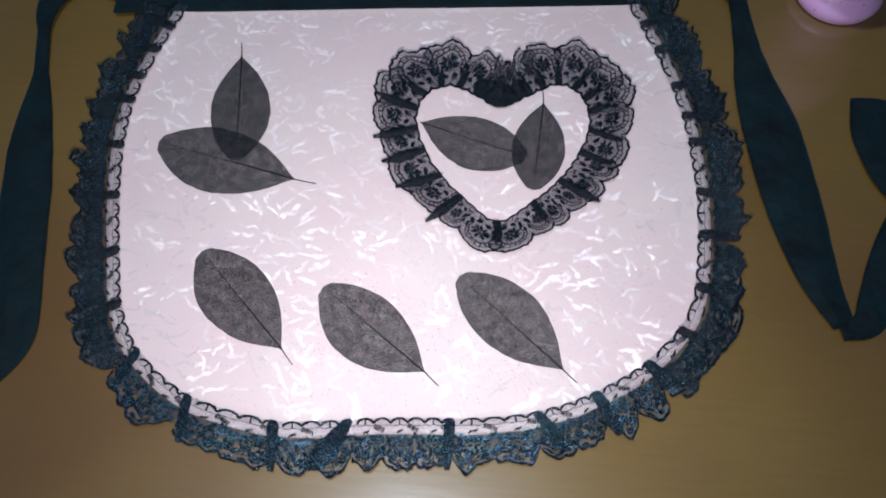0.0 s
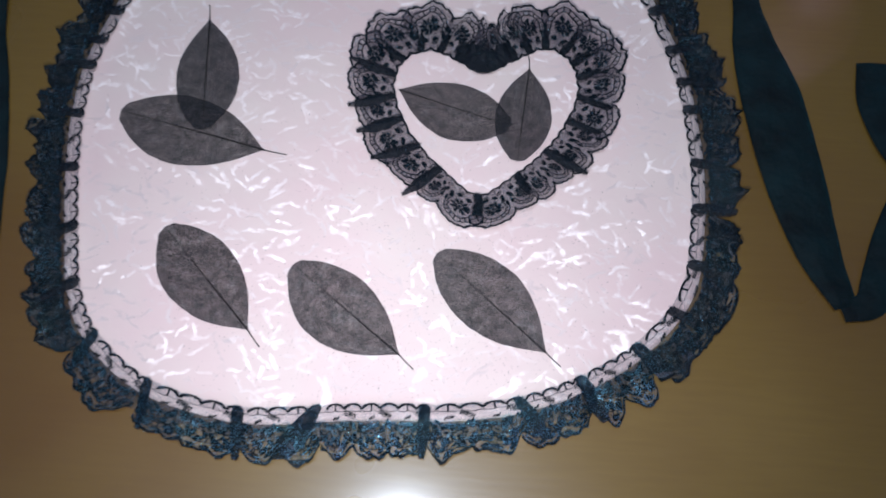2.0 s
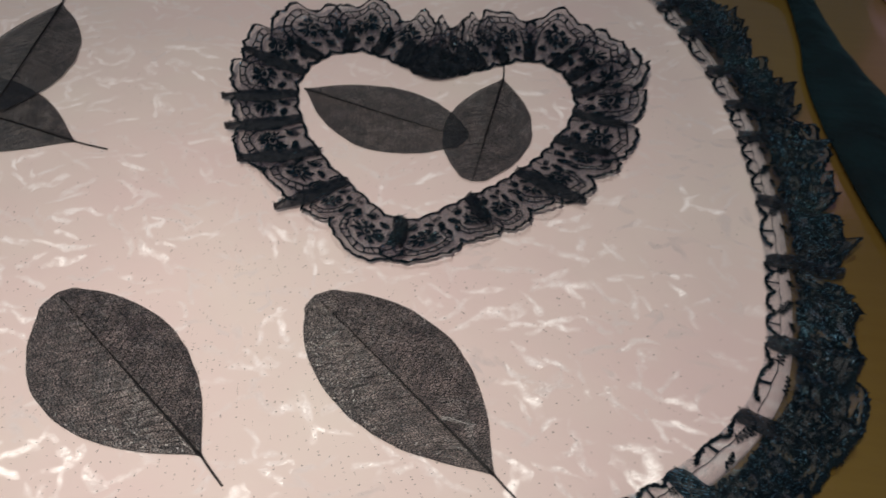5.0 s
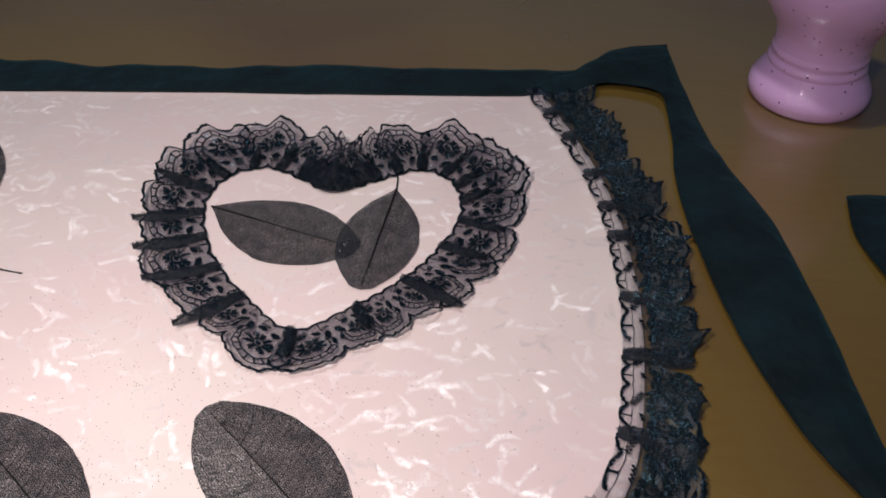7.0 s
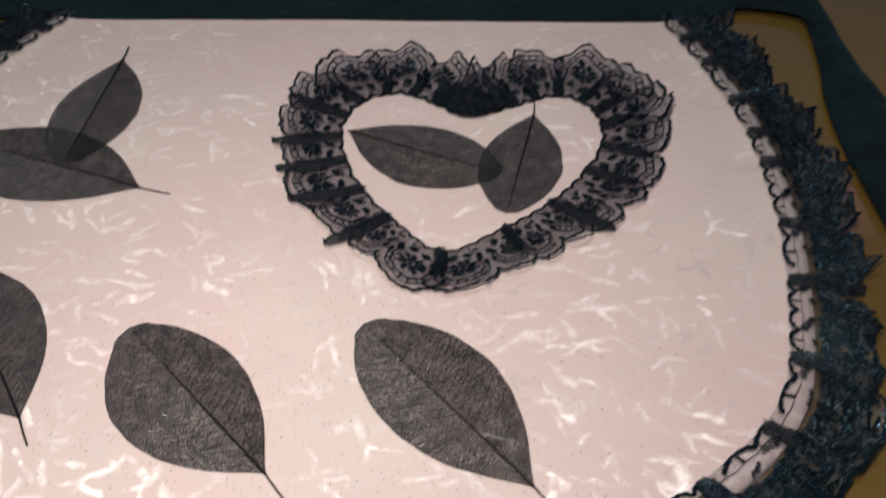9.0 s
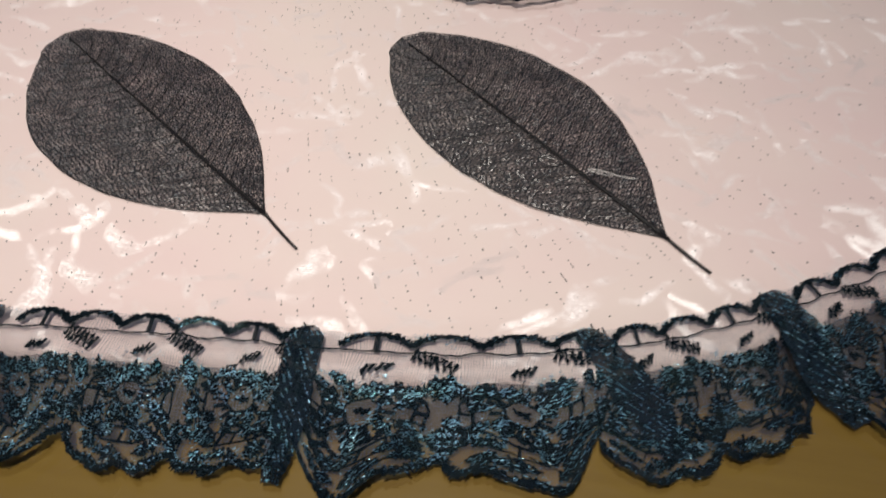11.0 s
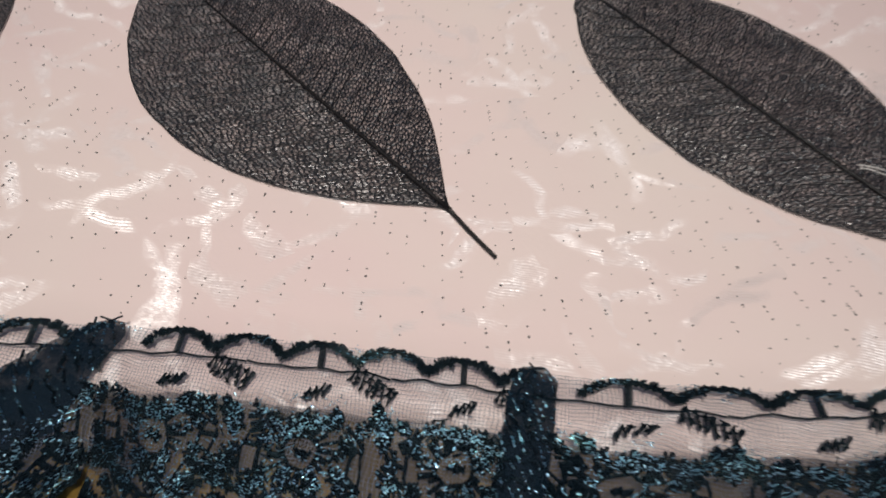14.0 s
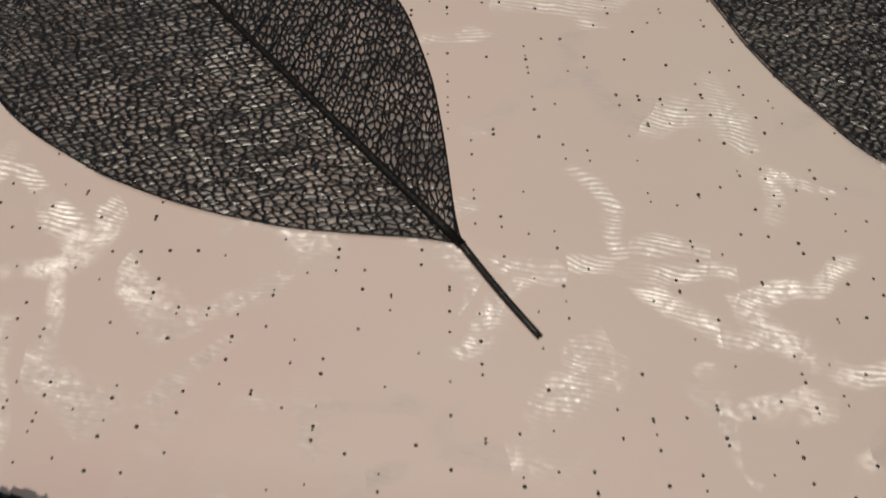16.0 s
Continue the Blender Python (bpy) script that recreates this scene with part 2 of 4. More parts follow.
glaze, tr, b = material("pink_speckled_glaze", (0.62, 0.30, 0.47), 0.22, coat=0.8)
spot = node(tr, "ShaderNodeTexVoronoi", Scale=250.0)
tr.links.new(node(tr, "ShaderNodeTexCoord").outputs["Object"], spot.inputs["Vector"])
sepc = node(tr, "ShaderNodeSeparateColor")
tr.links.new(spot.outputs["Color"], sepc.inputs[0])
dot = math_node(tr, "MULTIPLY", math_node(tr, "LESS_THAN", spot.outputs["Distance"], 0.17), math_node(tr, "GREATER_THAN", sepc.outputs[0], 0.74))
mixg = node(tr, "ShaderNodeMix", data_type="RGBA")
tr.links.new(dot, mixg.inputs[0])
mixg.inputs[6].default_value, mixg.inputs[7].default_value = (0.95, 0.54, 0.90, 1), (0.30, 0.12, 0.25, 1)
tr.links.new(mixg.outputs[2], b.inputs["Base Color"])
bump(tr, noise_node(tr, 700.0, 3.0, 0.7).outputs[0], 0.45, 0.0010, b.inputs["Normal"])

speck_mat, tr, b = material("black_speck", (0.012, 0.010, 0.010), 0.35)
lint_mat, tr, b = material("pale_lint", (0.55, 0.52, 0.50), 0.6)
# bluish so that its reflection cools the far table
plaster, tr, b = material("blue_grey_plaster", (0.48, 0.58, 0.76), 0.85)
bump(tr, noise_node(tr, 40.0, 5.0).outputs[0], 0.2, 0.002, b.inputs["Normal"])
floor_mat, tr, b = material("brown_floor", (0.16, 0.11, 0.08), 0.5)
bump(tr, noise_node(tr, 30.0, 4.0).outputs[0], 0.2, 0.002, b.inputs["Normal"])


# ---- building helpers ----
def mesh_of(name, verts, faces, mat, smooth=True):
    me = bpy.data.meshes.new(name)
    me.from_pydata(verts, [], faces)
    me.materials.append(mat)
    if smooth:
        me.polygons.foreach_set("use_smooth", [True] * len(me.polygons))
    me.update()
    return me


def part(name, verts, faces, mat, parent=None, label="", smooth=True):
    ob = new(name, mesh_of(name, verts, faces, mat, smooth))
    if parent is not None:
        ob.parent = parent
    if label:
        ob["label"] = label
    return ob


def box(x0, x1, y0, y1, z0, z1):
    v = [(x, y, z) for z in (z0, z1) for y in (y0, y1) for x in (x0, x1)]
    return v, [(0, 2, 3, 1), (4, 5, 7, 6), (0, 1, 5, 4), (1, 3, 7, 5), (3, 2, 6, 7), (2, 0, 4, 6)]


def rounded_box(name, x0, x1, y0, y1, z0, z1, r, mat, parent=None):
    bm = bmesh.new()
    bmesh.ops.create_cube(bm, size=1, matrix=Matrix.Translation(((x0 + x1) / 2, (y0 + y1) / 2, (z0 + z1) / 2)) @ Matrix.Diagonal((x1 - x0, y1 - y0, z1 - z0, 1)))
    bmesh.ops.bevel(bm, geom=bm.edges[:], offset=r, segments=3, affect="EDGES")
    me = bpy.data.meshes.new(name)
    bm.to_mesh(me)
    bm.free()
    me.materials.append(mat)
    ob = new(name, me)
    if parent is not None:
        ob.parent = parent
    return ob


def spline(points, step, closed=False):
    """A smooth line through the points, at even steps."""
    pts = [Vector(p) for p in points]
    n = len(pts)
    out = []
    for i in range(n if closed else n - 1):
        if closed:
            a, b, c, d = (pts[(i + k - 1) % n] for k in range(4))
        else:
            b, c = pts[i], pts[i + 1]
            a = pts[i - 1] if i else b * 2 - c
            d = pts[i + 2] if i + 2 < n else c * 2 - b
        for k in range(24):
            t = k / 24
            out.append(0.5 * (2 * b + (c - a) * t + (2 * a - 5 * b + 4 * c - d) * t * t + (3 * b - a - 3 * c + d) * t ** 3))
    out.append(pts[0].copy() if closed else pts[-1].copy())
    length = [0.0]
    for p, q in zip(out, out[1:]):
        length.append(length[-1] + (q - p).length)
    count = max(2, round(length[-1] / step))
    even, j = [], 0
    for k in range(count + 1):
        s = length[-1] * k / count
        while j < len(out) - 2 and length[j + 1] < s:
            j += 1
        f = (s - length[j]) / max(1e-9, length[j + 1] - length[j])
        even.append(out[j].lerp(out[j + 1], f))
    return even, length[-1]


class Line:
    """A line in the plane, by its length, with the normal on its right side."""

    def __init__(self, points, step=0.002, closed=False):
        self.p, self.length = spline(points, step, closed)
        self.n = len(self.p) - 1
        self.closed = closed

    def at(self, s):
        f = s / self.length * self.n
        if self.closed:
            f %= self.n
        f = min(max(f, 0.0), self.n - 1e-6)
        i = int(f)
        return self.p[i].lerp(self.p[i + 1], f - i)

    def right(self, s, span=0.012):
        if self.closed:
            d = self.at(s + span) - self.at(s - span)
        else:
            d = self.at(min(s + span, self.length)) - self.at(max(s - span, 0))
        d.normalize()
        return Vector((d.y, -d.x))

    def nearest(self, q):
        q = Vector(q)
        i = min(range(self.n + 1), key=lambda k: (self.p[k] - q).length_squared)
        return i / self.n * self.length


def lie(x, y):
    """Height of the cloth, which is not quite flat."""
    return -0.0007 + 0.0006 * noise.noise((x * 13, y * 13, 0.3)) + 0.0003 * noise.noise((x * 37, y * 37, 2.3))


TABLE_Z = -0.004

# ---- the room: unseen, its walls and ceiling added for bounce light and reflections ----
def slab(name, dims, mat):
    v, f = box(*dims)
    return tagged(part(name, v, f, mat, smooth=False), kind="structure")


ROOM = (-2.0, 2.2, -1.6, 2.6, -0.76, 1.75)
x0, x1, y0, y1, z0, z1 = ROOM
tagged(slab("floor", (x0 - 0.1, x1 + 0.1, y0 - 0.1, y1 + 0.1, z0 - 0.1, z0), floor_mat), "plain brown floor under the table", "floor")
tagged(slab("ceiling", (x0 - 0.1, x1 + 0.1, y0 - 0.1, y1 + 0.1, z1 + 0.9, z1 + 1.0), plaster), "plain blue-grey ceiling, unseen, added for bounce light", "ceiling")
for nm, d in (("wall_north", (x0, x1, y1, y1 + 0.1, z0, z1 + 0.9)), ("wall_south", (x0, x1, y0 - 0.1, y0, z0, z1 + 0.9)), ("wall_west", (x0 - 0.1, x0, y0 - 0.1, y1 + 0.1, z0, z1 + 0.9)), ("wall_east", (x1, x1 + 0.1, y0 - 0.1, y1 + 0.1, z0, z1 + 0.9))):
    tagged(slab(nm, d, plaster), "plain blue-grey wall, unseen, added for bounce light and table reflections", "wall")

# ---- the table ----
table = tagged(new("table"), "varnished golden-brown wooden table with glossy top", "table")
rounded_box("tabletop", -0.75, 0.85, -0.30, 1.05, TABLE_Z - 0.03, TABLE_Z, 0.004, wood, table)
for lx in (-0.68, 0.78):
    for ly in (-0.23, 0.98):
        rounded_box("leg", lx - 0.03, lx + 0.03, ly - 0.03, ly + 0.03, z0, TABLE_Z - 0.03, 0.004, wood, table)

# ---- the apron ----
apron = tagged(new("apron"), "pink satin half apron with black lace ruffle lying on the table", "apron")
EDGE = Line([(-0.236, 0.484), (-0.2515, 0.431), (-0.2595, 0.389), (-0.2585, 0.344), (-0.2505, 0.295), (-0.2395, 0.250), (-0.2285, 0.212), (-0.209, 0.1805), (-0.169, 0.1520), (-0.114, 0.1390), (-0.078, 0.1400), (-0.046, 0.1442), (-0.008, 0.1472), (0.020, 0.1488), (0.055, 0.1538), (0.081, 0.1615), (0.101, 0.1705), (0.125, 0.1845), (0.141, 0.197), (0.160, 0.217), (0.172, 0.237), (0.178, 0.262), (0.1815, 0.303), (0.1815, 0.339), (0.177, 0.384), (0.171, 0.412), (0.162, 0.442), (0.149, 0.475), (0.132, 0.514)])
HEM, RISE = 0.0102, 0.0022
rim = [EDGE.at(EDGE.length * k / 260) + EDGE.right(EDGE.length * k / 260, 0.02) * HEM for k in range(261)]
top_l, top_r = rim[0], rim[-1]
rim += [top_r.lerp(top_l, k / 80) + Vector((0, 0.004)) for k in range(81)]
centre = Vector((-0.04, 0.32))
RINGS = 44
verts, faces = [(centre.x, centre.y, lie(*centre))], []
for r in range(1, RINGS + 1):
    f = (r / RINGS) ** 0.8
    for p in rim:
        q = centre.lerp(p, f)
        verts.append((q.x, q.y, lie(q.x, q.y) + RISE * min(max((f - 0.93) / 0.05, 0.0), 1.0)))
n = len(rim)
for k in range(n):
    faces.append((0, 1 + k, 1 + (k + 1) % n))
for r in range(RINGS - 1):
    for k in range(n):
        a, b_ = 1 + r * n + k, 1 + r * n + (k + 1) % n
        faces.append((a, a + n, b_ + n, b_))
base = len(verts)
for p in rim:
    verts.append((p.x, p.y, TABLE_Z + 0.0003))
for k in range(n):
    a, b_ = 1 + (RINGS - 1) * n + k, 1 + (RINGS - 1) * n + (k + 1) % n
    faces.append((a, base + k, base + (k + 1) % n, b_))
part("panel", verts, faces, satin, apron, "pale pink satin with shiny embossed strokes")


def strip(left, right_, thick, mat, name, parent, label="", cross=10, crease=0.0):
    """A soft band between two lines of the same number of 3D points."""
    vs, fs = [], []
    m = cross + 1
    for a, b_ in zip(left, right_):
        for k in range(m):
            p = a.lerp(b_, k / cross)
            p.z += crease * (0.5 + 0.5 * noise.noise((p.x * 55, p.y * 30, 3.0))) * math.sin(math.pi * k / cross)
            vs.append(p)
    for i in range(len(left) - 1):
        for k in range(cross):
            fs.append((i * m + k, i * m + k + 1, (i + 1) * m + k + 1, (i + 1) * m + k))
    ob = part(name, vs, fs, mat, parent, label)
    so = ob.modifiers.new("thickness", "SOLIDIFY")
    so.thickness, so.offset = thick, 0.0
    return ob


def ribbon(name, centres, widths, parent, label="", lift=0.0006, wave=0.0015, seed=0.0, base_z=TABLE_Z):
    """A flat ribbon along a line of (x, y, height, turn), its width given at the same points."""
    mid, length = spline([(x, y, z) for x, y, z in centres], 0.004)
    k = len(mid)
    left, right_ = [], []
    for i, p in enumerate(mid):
        f = i / (k - 1) * (len(widths) - 1)
        j = min(int(f), len(widths) - 2)
        w = widths[j] + (widths[j + 1] - widths[j]) * (f - j)
        d = mid[min(i + 1, k - 1)] - mid[max(i - 1, 0)]
        s = Vector((d.y, -d.x, 0)).normalized()
        w *= 1 + 0.06 * noise.noise((i * 0.11, seed, 0))
        zl = base_z + lift + wave * (0.5 + 0.5 * noise.noise((i * 0.06, seed, 4)))
        zr = base_z + lift + wave * (0.5 + 0.5 * noise.noise((i * 0.06, seed, 9)))
        left.append(Vector((p.x - s.x * w / 2, p.y - s.y * w / 2, zl + p.z)))
        right_.append(Vector((p.x + s.x * w / 2, p.y + s.y * w / 2, zr + p.z)))
    return strip(left, right_, 0.0008, velvet, name, parent, label, crease=0.005)


# waistband with an uneven upper edge
left, right_ = [], []
for k in range(121):
    f = k / 120
    x = -0.300 + f * 0.466
    yb = 0.4795 + (x + 0.237) / 0.37 * 0.031
    yt = yb + 0.029 + 0.004 * noise.noise((x * 16, 1.7, 0)) + 0.003 * noise.noise((x * 40, 5.7, 0)) + (0.012 * (-x - 0.15) / 0.1 if x < -0.15 else 0)
    left.append(Vector((x, yt, 0.003 + 0.001 * noise.noise((x * 30, 3, 0)))))
    right_.append(Vector((x, yb, lie(x, yb) + 0.0016)))
strip(left, right_, 0.0012, velvet, "waistband", apron, "black velvet waistband with uneven edge")
# the tie comes up from the band and is folded over at a sharp corner
def edges(rows, z):
    return [Vector((p.x, p.y, z + 0.0012 * noise.noise((p.x * 60, p.y * 60, z * 900)))) for p in spline(rows, 0.003)[0]]


def even(rows, z, count=28):
    pts = edges([(x, y, 0.0) for x, y in rows], z)
    return [pts[round(k * (len(pts) - 1) / count)] for k in range(count + 1)]


strip(even([(0.150, 0.533), (0.164, 0.542), (0.178, 0.558), (0.193, 0.573), (0.209, 0.580), (0.2285, 0.584)], 0.003), even([(0.152, 0.507), (0.172, 0.524), (0.186, 0.532), (0.202, 0.530), (0.216, 0.525), (0.2225, 0.513)], 0.001), 0.0008, velvet, "tie", apron, "black velvet apron tie", crease=0.004)
strip(even([(0.205, 0.577), (0.217, 0.545), (0.221, 0.515), (0.2215, 0.473), (0.2195, 0.440), (0.2215, 0.400), (0.2305, 0.340), (0.2405, 0.300), (0.2540, 0.262), (0.2735, 0.230)], TABLE_Z + 0.003, 60), even([(0.2295, 0.5845), (0.234, 0.540), (0.238, 0.509), (0.243, 0.475), (0.2515, 0.444), (0.2665, 0.400), (0.2755, 0.340), (0.2795, 0.300), (0.2835, 0.262), (0.2885, 0.234)], TABLE_Z + 0.0025, 60), 0.0008, velvet, "tie", apron, "black velvet apron tie", crease=0.005)
ribbon("tie", [(0.278, 0.228, 0.001), (0.297, 0.236, 0.002), (0.3095, 0.259, 0.001), (0.322, 0.285, 0.001), (0.342, 0.320, 0.001), (0.355, 0.345, 0.0)], [0.012, 0.024, 0.030, 0.034, 0.036, 0.036], apron, "black velvet apron tie", seed=8.0)
ribbon("tie", [(0.352, 0.335, 0.002), (0.336, 0.362, 0.002), (0.328, 0.395, 0.001), (0.329, 0.427, 0.001)], [0.040, 0.042, 0.042, 0.038], apron, "loose end of the black velvet tie", seed=11.0)
ribbon("tie", [(-0.285, 0.503, 0.004), (-0.320, 0.510, 0.003), (-0.350, 0.500, 0.002), (-0.357, 0.475, 0.003), (-0.354, 0.450, 0.002), (-0.345, 0.402, 0), (-0.336, 0.345, 0), (-0.327, 0.300, 0), (-0.320, 0.260, 0), (-0.309, 0.205, 0), (-0.309, 0.178, 0), (-0.330, 0.150, 0)], [0.036, 0.034, 0.026, 0.010, 0.012, 0.026, 0.036, 0.038, 0.039, 0.039, 0.038, 0.038], apron, "black velvet apron tie with a twist", seed=14.0)


# ---- lace ----
PERIOD, WIDTH = 0.025, 0.033


def scallop(u):
    """Outer edge of the lace across its length."""
    return 0.0280 + 0.0062 * abs(math.sin(math.pi * u / PERIOD)) ** 0.7 + 0.0007 * math.sin(6 * math.pi * u / PERIOD)


def motif(rnd):
    """The threads of one repeat: lines of (u, v) with a half width."""
    lines = []
    mm = 0.001

    def add(pts, half):
        lines.append(([(u * mm, v * mm) for u, v in pts], half * mm))

    def arc(cu, cv, ru, rv, a0, a1, half, count=14):
        add([(cu + ru * math.cos(radians(a0 + (a1 - a0) * k / count)), cv + rv * math.sin(radians(a0 + (a1 - a0) * k / count))) for k in range(count + 1)], half)

    def fuzz(pts, every, low, high, half):
        for (ua, va), (ub, vb) in zip(pts, pts[1:]):
            d = math.hypot(ub - ua, vb - va)
            for k in range(max(1, int(d / every))):
                f = rnd.random()
                a = rnd.uniform(0, math.pi)
                r = rnd.uniform(low, high)
                u, v = ua + (ub - ua) * f, va + (vb - va) * f
                add([(u - r * math.cos(a), v - r * math.sin(a)), (u + r * math.cos(a), v + r * math.sin(a))], half)

    # header: two fuzzy arches to a repeat, one with a bar, the other over a fern of slanting stitches
    for u0 in (6.25, 18.75):
        pts = [(u0 + 12.5 * k / 14, 3.7 - 3.1 * math.sin(math.pi * k / 14) ** 0.75 + 0.3 * math.sin(k * 2.1)) for k in range(15)]
        add([(u, v + rnd.uniform(-0.25, 0.25)) for u, v in pts], 0.32)
        fuzz(pts, 0.13, 0.4, 1.2, 0.16)
        for u, v in pts[1:-1:2]:
            add([(u - 0.3, v - rnd.uniform(0.5, 1.1)), (u + rnd.uniform(-0.2, 0.5), v + 0.8)], 0.40)
    add([(12.5, 0.5), (12.6, 5.2)], 0.42)
    fuzz([(11.7, 0.8), (13.4, 0.8)], 0.14, 0.4, 1.0, 0.2)
    for u0, v0, du, dv, tall, count in ((19.2, 5.6, 1.15, 0.55, 1.7, 7), (11.4, 9.9, 1.1, -0.25, 1.1, 4)):
        zig = []
        for k in range(count):
            u, v = u0 + du * k + rnd.uniform(-0.15, 0.15), v0 + dv * k
            zig += [(u - 0.45, v + tall), (u + 0.6, v - tall * 0.8)]
        add(zig[:8], 0.34)
        add(zig[7:], 0.34)
        fuzz(zig, 0.8, 0.3, 0.7, 0.13)
    add([(25.0 * k / 12, 5.3 + 0.25 * math.sin(k * 1.7)) for k in range(13)], 0.15)
    # feathered leaves round the rosette and between the repeats
    for cu, cv, long_, wide, a in ((5.6, 14.5, 6.5, 1.6, 55), (8.6, 13.2, 4.6, 1.3, 20), (16.6, 13.4, 4.6, 1.3, 160), (19.4, 14.8, 6.5, 1.6, 125), (1.5, 20.5, 6.0, 1.6, 95), (23.8, 13.0, 4.5, 1.5, 75), (4.6, 21.5, 5.0, 1.4, 130), (20.6, 21.8, 5.0, 1.4, 50), (8.0, 25.8, 4.5, 1.2, 25), (17.0, 25.8, 4.5, 1.2, 155), (0.8, 13.5, 4.2, 1.4, 110), (12.5, 14.2, 4.0, 1.3, 5), (10.0, 22.5, 4.0, 1.3, 100), (15.2, 22.6, 4.0, 1.3, 80), (24.0, 24.5, 5.0, 1.6, 95), (6.0, 28.6, 5.0, 1.2, 35), (12.5, 30.6, 6.0, 1.2, 0), (19.0, 28.6, 5.0, 1.2, 145)):
        a += rnd.uniform(-14, 14)
        cu += rnd.uniform(-1.0, 1.0)
        cv += rnd.uniform(-0.4, 1.6)
        long_ *= rnd.uniform(0.9, 1.25)
        ca, sa = math.cos(radians(a)), math.sin(radians(a))
        add([(cu - ca * long_ * 0.6, cv - sa * long_ * 0.6), (cu + ca * long_ * 0.6, cv + sa * long_ * 0.6)], 0.2)
        for k in range(11):
            t = -1 + 2 * (k + 0.5) / 11
            h = 1.2 * wide * math.sqrt(max(0.05, 1 - t * t)) * rnd.uniform(0.6, 1.3)
            u, v = cu + ca * t * long_ / 2, cv + sa * t * long_ / 2
            lean = rnd.uniform(0.2, 0.9)
            add([(u - sa * h - ca * lean, v + ca * h - sa * lean), (u + rnd.uniform(-0.2, 0.2), v), (u + sa * h * rnd.uniform(0.6, 1.2) - ca * lean, v - ca * h)], rnd.uniform(0.20, 0.34))
        for _ in range(46):
            t, w, r, g = rnd.uniform(-0.6, 0.6) * long_, rnd.gauss(0, 0.55) * wide, rnd.uniform(0.10, 0.32), rnd.gauss(-0.15, 0.4)
            u, v = cu + ca * t - sa * w, cv + sa * t + ca * w
            lines.append(([((u - r * math.cos(g)) * mm, (v - r * math.sin(g)) * mm), ((u + r * math.cos(g)) * mm, (v + r * math.sin(g)) * mm)], -rnd.uniform(0.04, 0.09) * mm))
    # rosette: a small knot in a feathered, uneven ring of stitches
    ru = 12.5 + rnd.uniform(-0.8, 0.8)
    fuzz([(ru - 1.0, 18.3), (ru + 1.0, 18.7)], 0.2, 0.4, 1.1, 0.24)
    ring = [(ru + 3.0 * math.cos(radians(24 * k)) * rnd.uniform(0.85, 1.15), 18.5 + 2.8 * math.sin(radians(24 * k)) * rnd.uniform(0.85, 1.15)) for k in range(16)]
    add(ring, 0.26)
    for k in range(22):
        a = radians(360 / 22 * k + rnd.uniform(-7, 7))
        far = rnd.uniform(4.4, 6.4)
        add([(ru + 3.0 * math.cos(a), 18.5 + 2.8 * math.sin(a)), (ru + far * math.cos(a + 0.10), 18.5 + far * 0.95 * math.sin(a + 0.10))], rnd.uniform(0.22, 0.42))
    for _ in range(70):
        a, far, g, r = rnd.uniform(0, 6.28), rnd.uniform(2.6, 6.2), rnd.gauss(-0.15, 0.45), rnd.uniform(0.08, 0.26)
        u, v = ru + far * math.cos(a), 18.5 + far * 0.95 * math.sin(a)
        lines.append(([((u - r * math.cos(g)) * mm, (v - r * math.sin(g)) * mm), ((u + r * math.cos(g)) * mm, (v + r * math.sin(g)) * mm)], -rnd.uniform(0.04, 0.09) * mm))
    # two shaky arcs with uneven rungs inside the scallop
    for ra, rb, half in ((7.6, 7.4, 0.30), (10.0, 10.4, 0.22)):
        add([(12.5 + ra * math.cos(radians(-12 + 10.2 * k)) + rnd.uniform(-0.3, 0.3), 18.5 + rb * math.sin(radians(-12 + 10.2 * k)) + rnd.uniform(-0.3, 0.3)) for k in range(21)], half)
    for k in range(11):
        a = radians(-4 + 18.5 * k + rnd.uniform(-6, 6))
        add([(12.5 + 7.4 * math.cos(a), 18.5 + 7.2 * math.sin(a)), (12.5 + 10.4 * math.cos(a + 0.05), 18.5 + 10.8 * math.sin(a + 0.05))], rnd.uniform(0.2, 0.45))
    for cu, cv in ((5.5, 25.5), (19.5, 25.5), (1.0, 24.0), (24.0, 25.0), (12.5, 24.0)):
        fuzz([(cu - 2.2, cv - 1.0), (cu + 2.2, cv + 1.0)], 0.14, 0.5, 1.3, 0.22)
    # thick scalloped border
    pts = [(25.0 * k / 24, scallop(25.0 * k / 24 * mm) / mm - 0.2) for k in range(25)]
    add([(u, v + rnd.uniform(-0.25, 0.25)) for u, v in pts], 0.55)
    fuzz(pts, 0.12, 0.5, 1.4, 0.17)
    for _ in range(120):
        k = rnd.randrange(24)
        u, v = pts[k][0] + rnd.uniform(0, 1.04), pts[k][1] + rnd.gauss(-0.5, 0.8)
        r, g = rnd.uniform(0.08, 0.30), rnd.gauss(-0.15, 0.45)
        lines.append(([((u - r * math.cos(g)) * mm, (v - r * math.sin(g)) * mm), ((u + r * math.cos(g)) * mm, (v + r * math.sin(g)) * mm)], -rnd.uniform(0.04, 0.09) * mm))
    # a few loose ends below the header
    for _ in range(12):
        u, v = rnd.uniform(0, 25), rnd.uniform(11, 31)
        if v * mm > scallop(u * mm) - 0.001:
            continue
        a, r = rnd.uniform(0, math.pi), rnd.uniform(0.5, 1.4)
        add([(u - r * math.cos(a), v - r * math.sin(a)), (u, v + rnd.uniform(-0.3, 0.3)), (u + r * math.cos(a), v + r * math.sin(a))], rnd.uniform(0.08, 0.2))
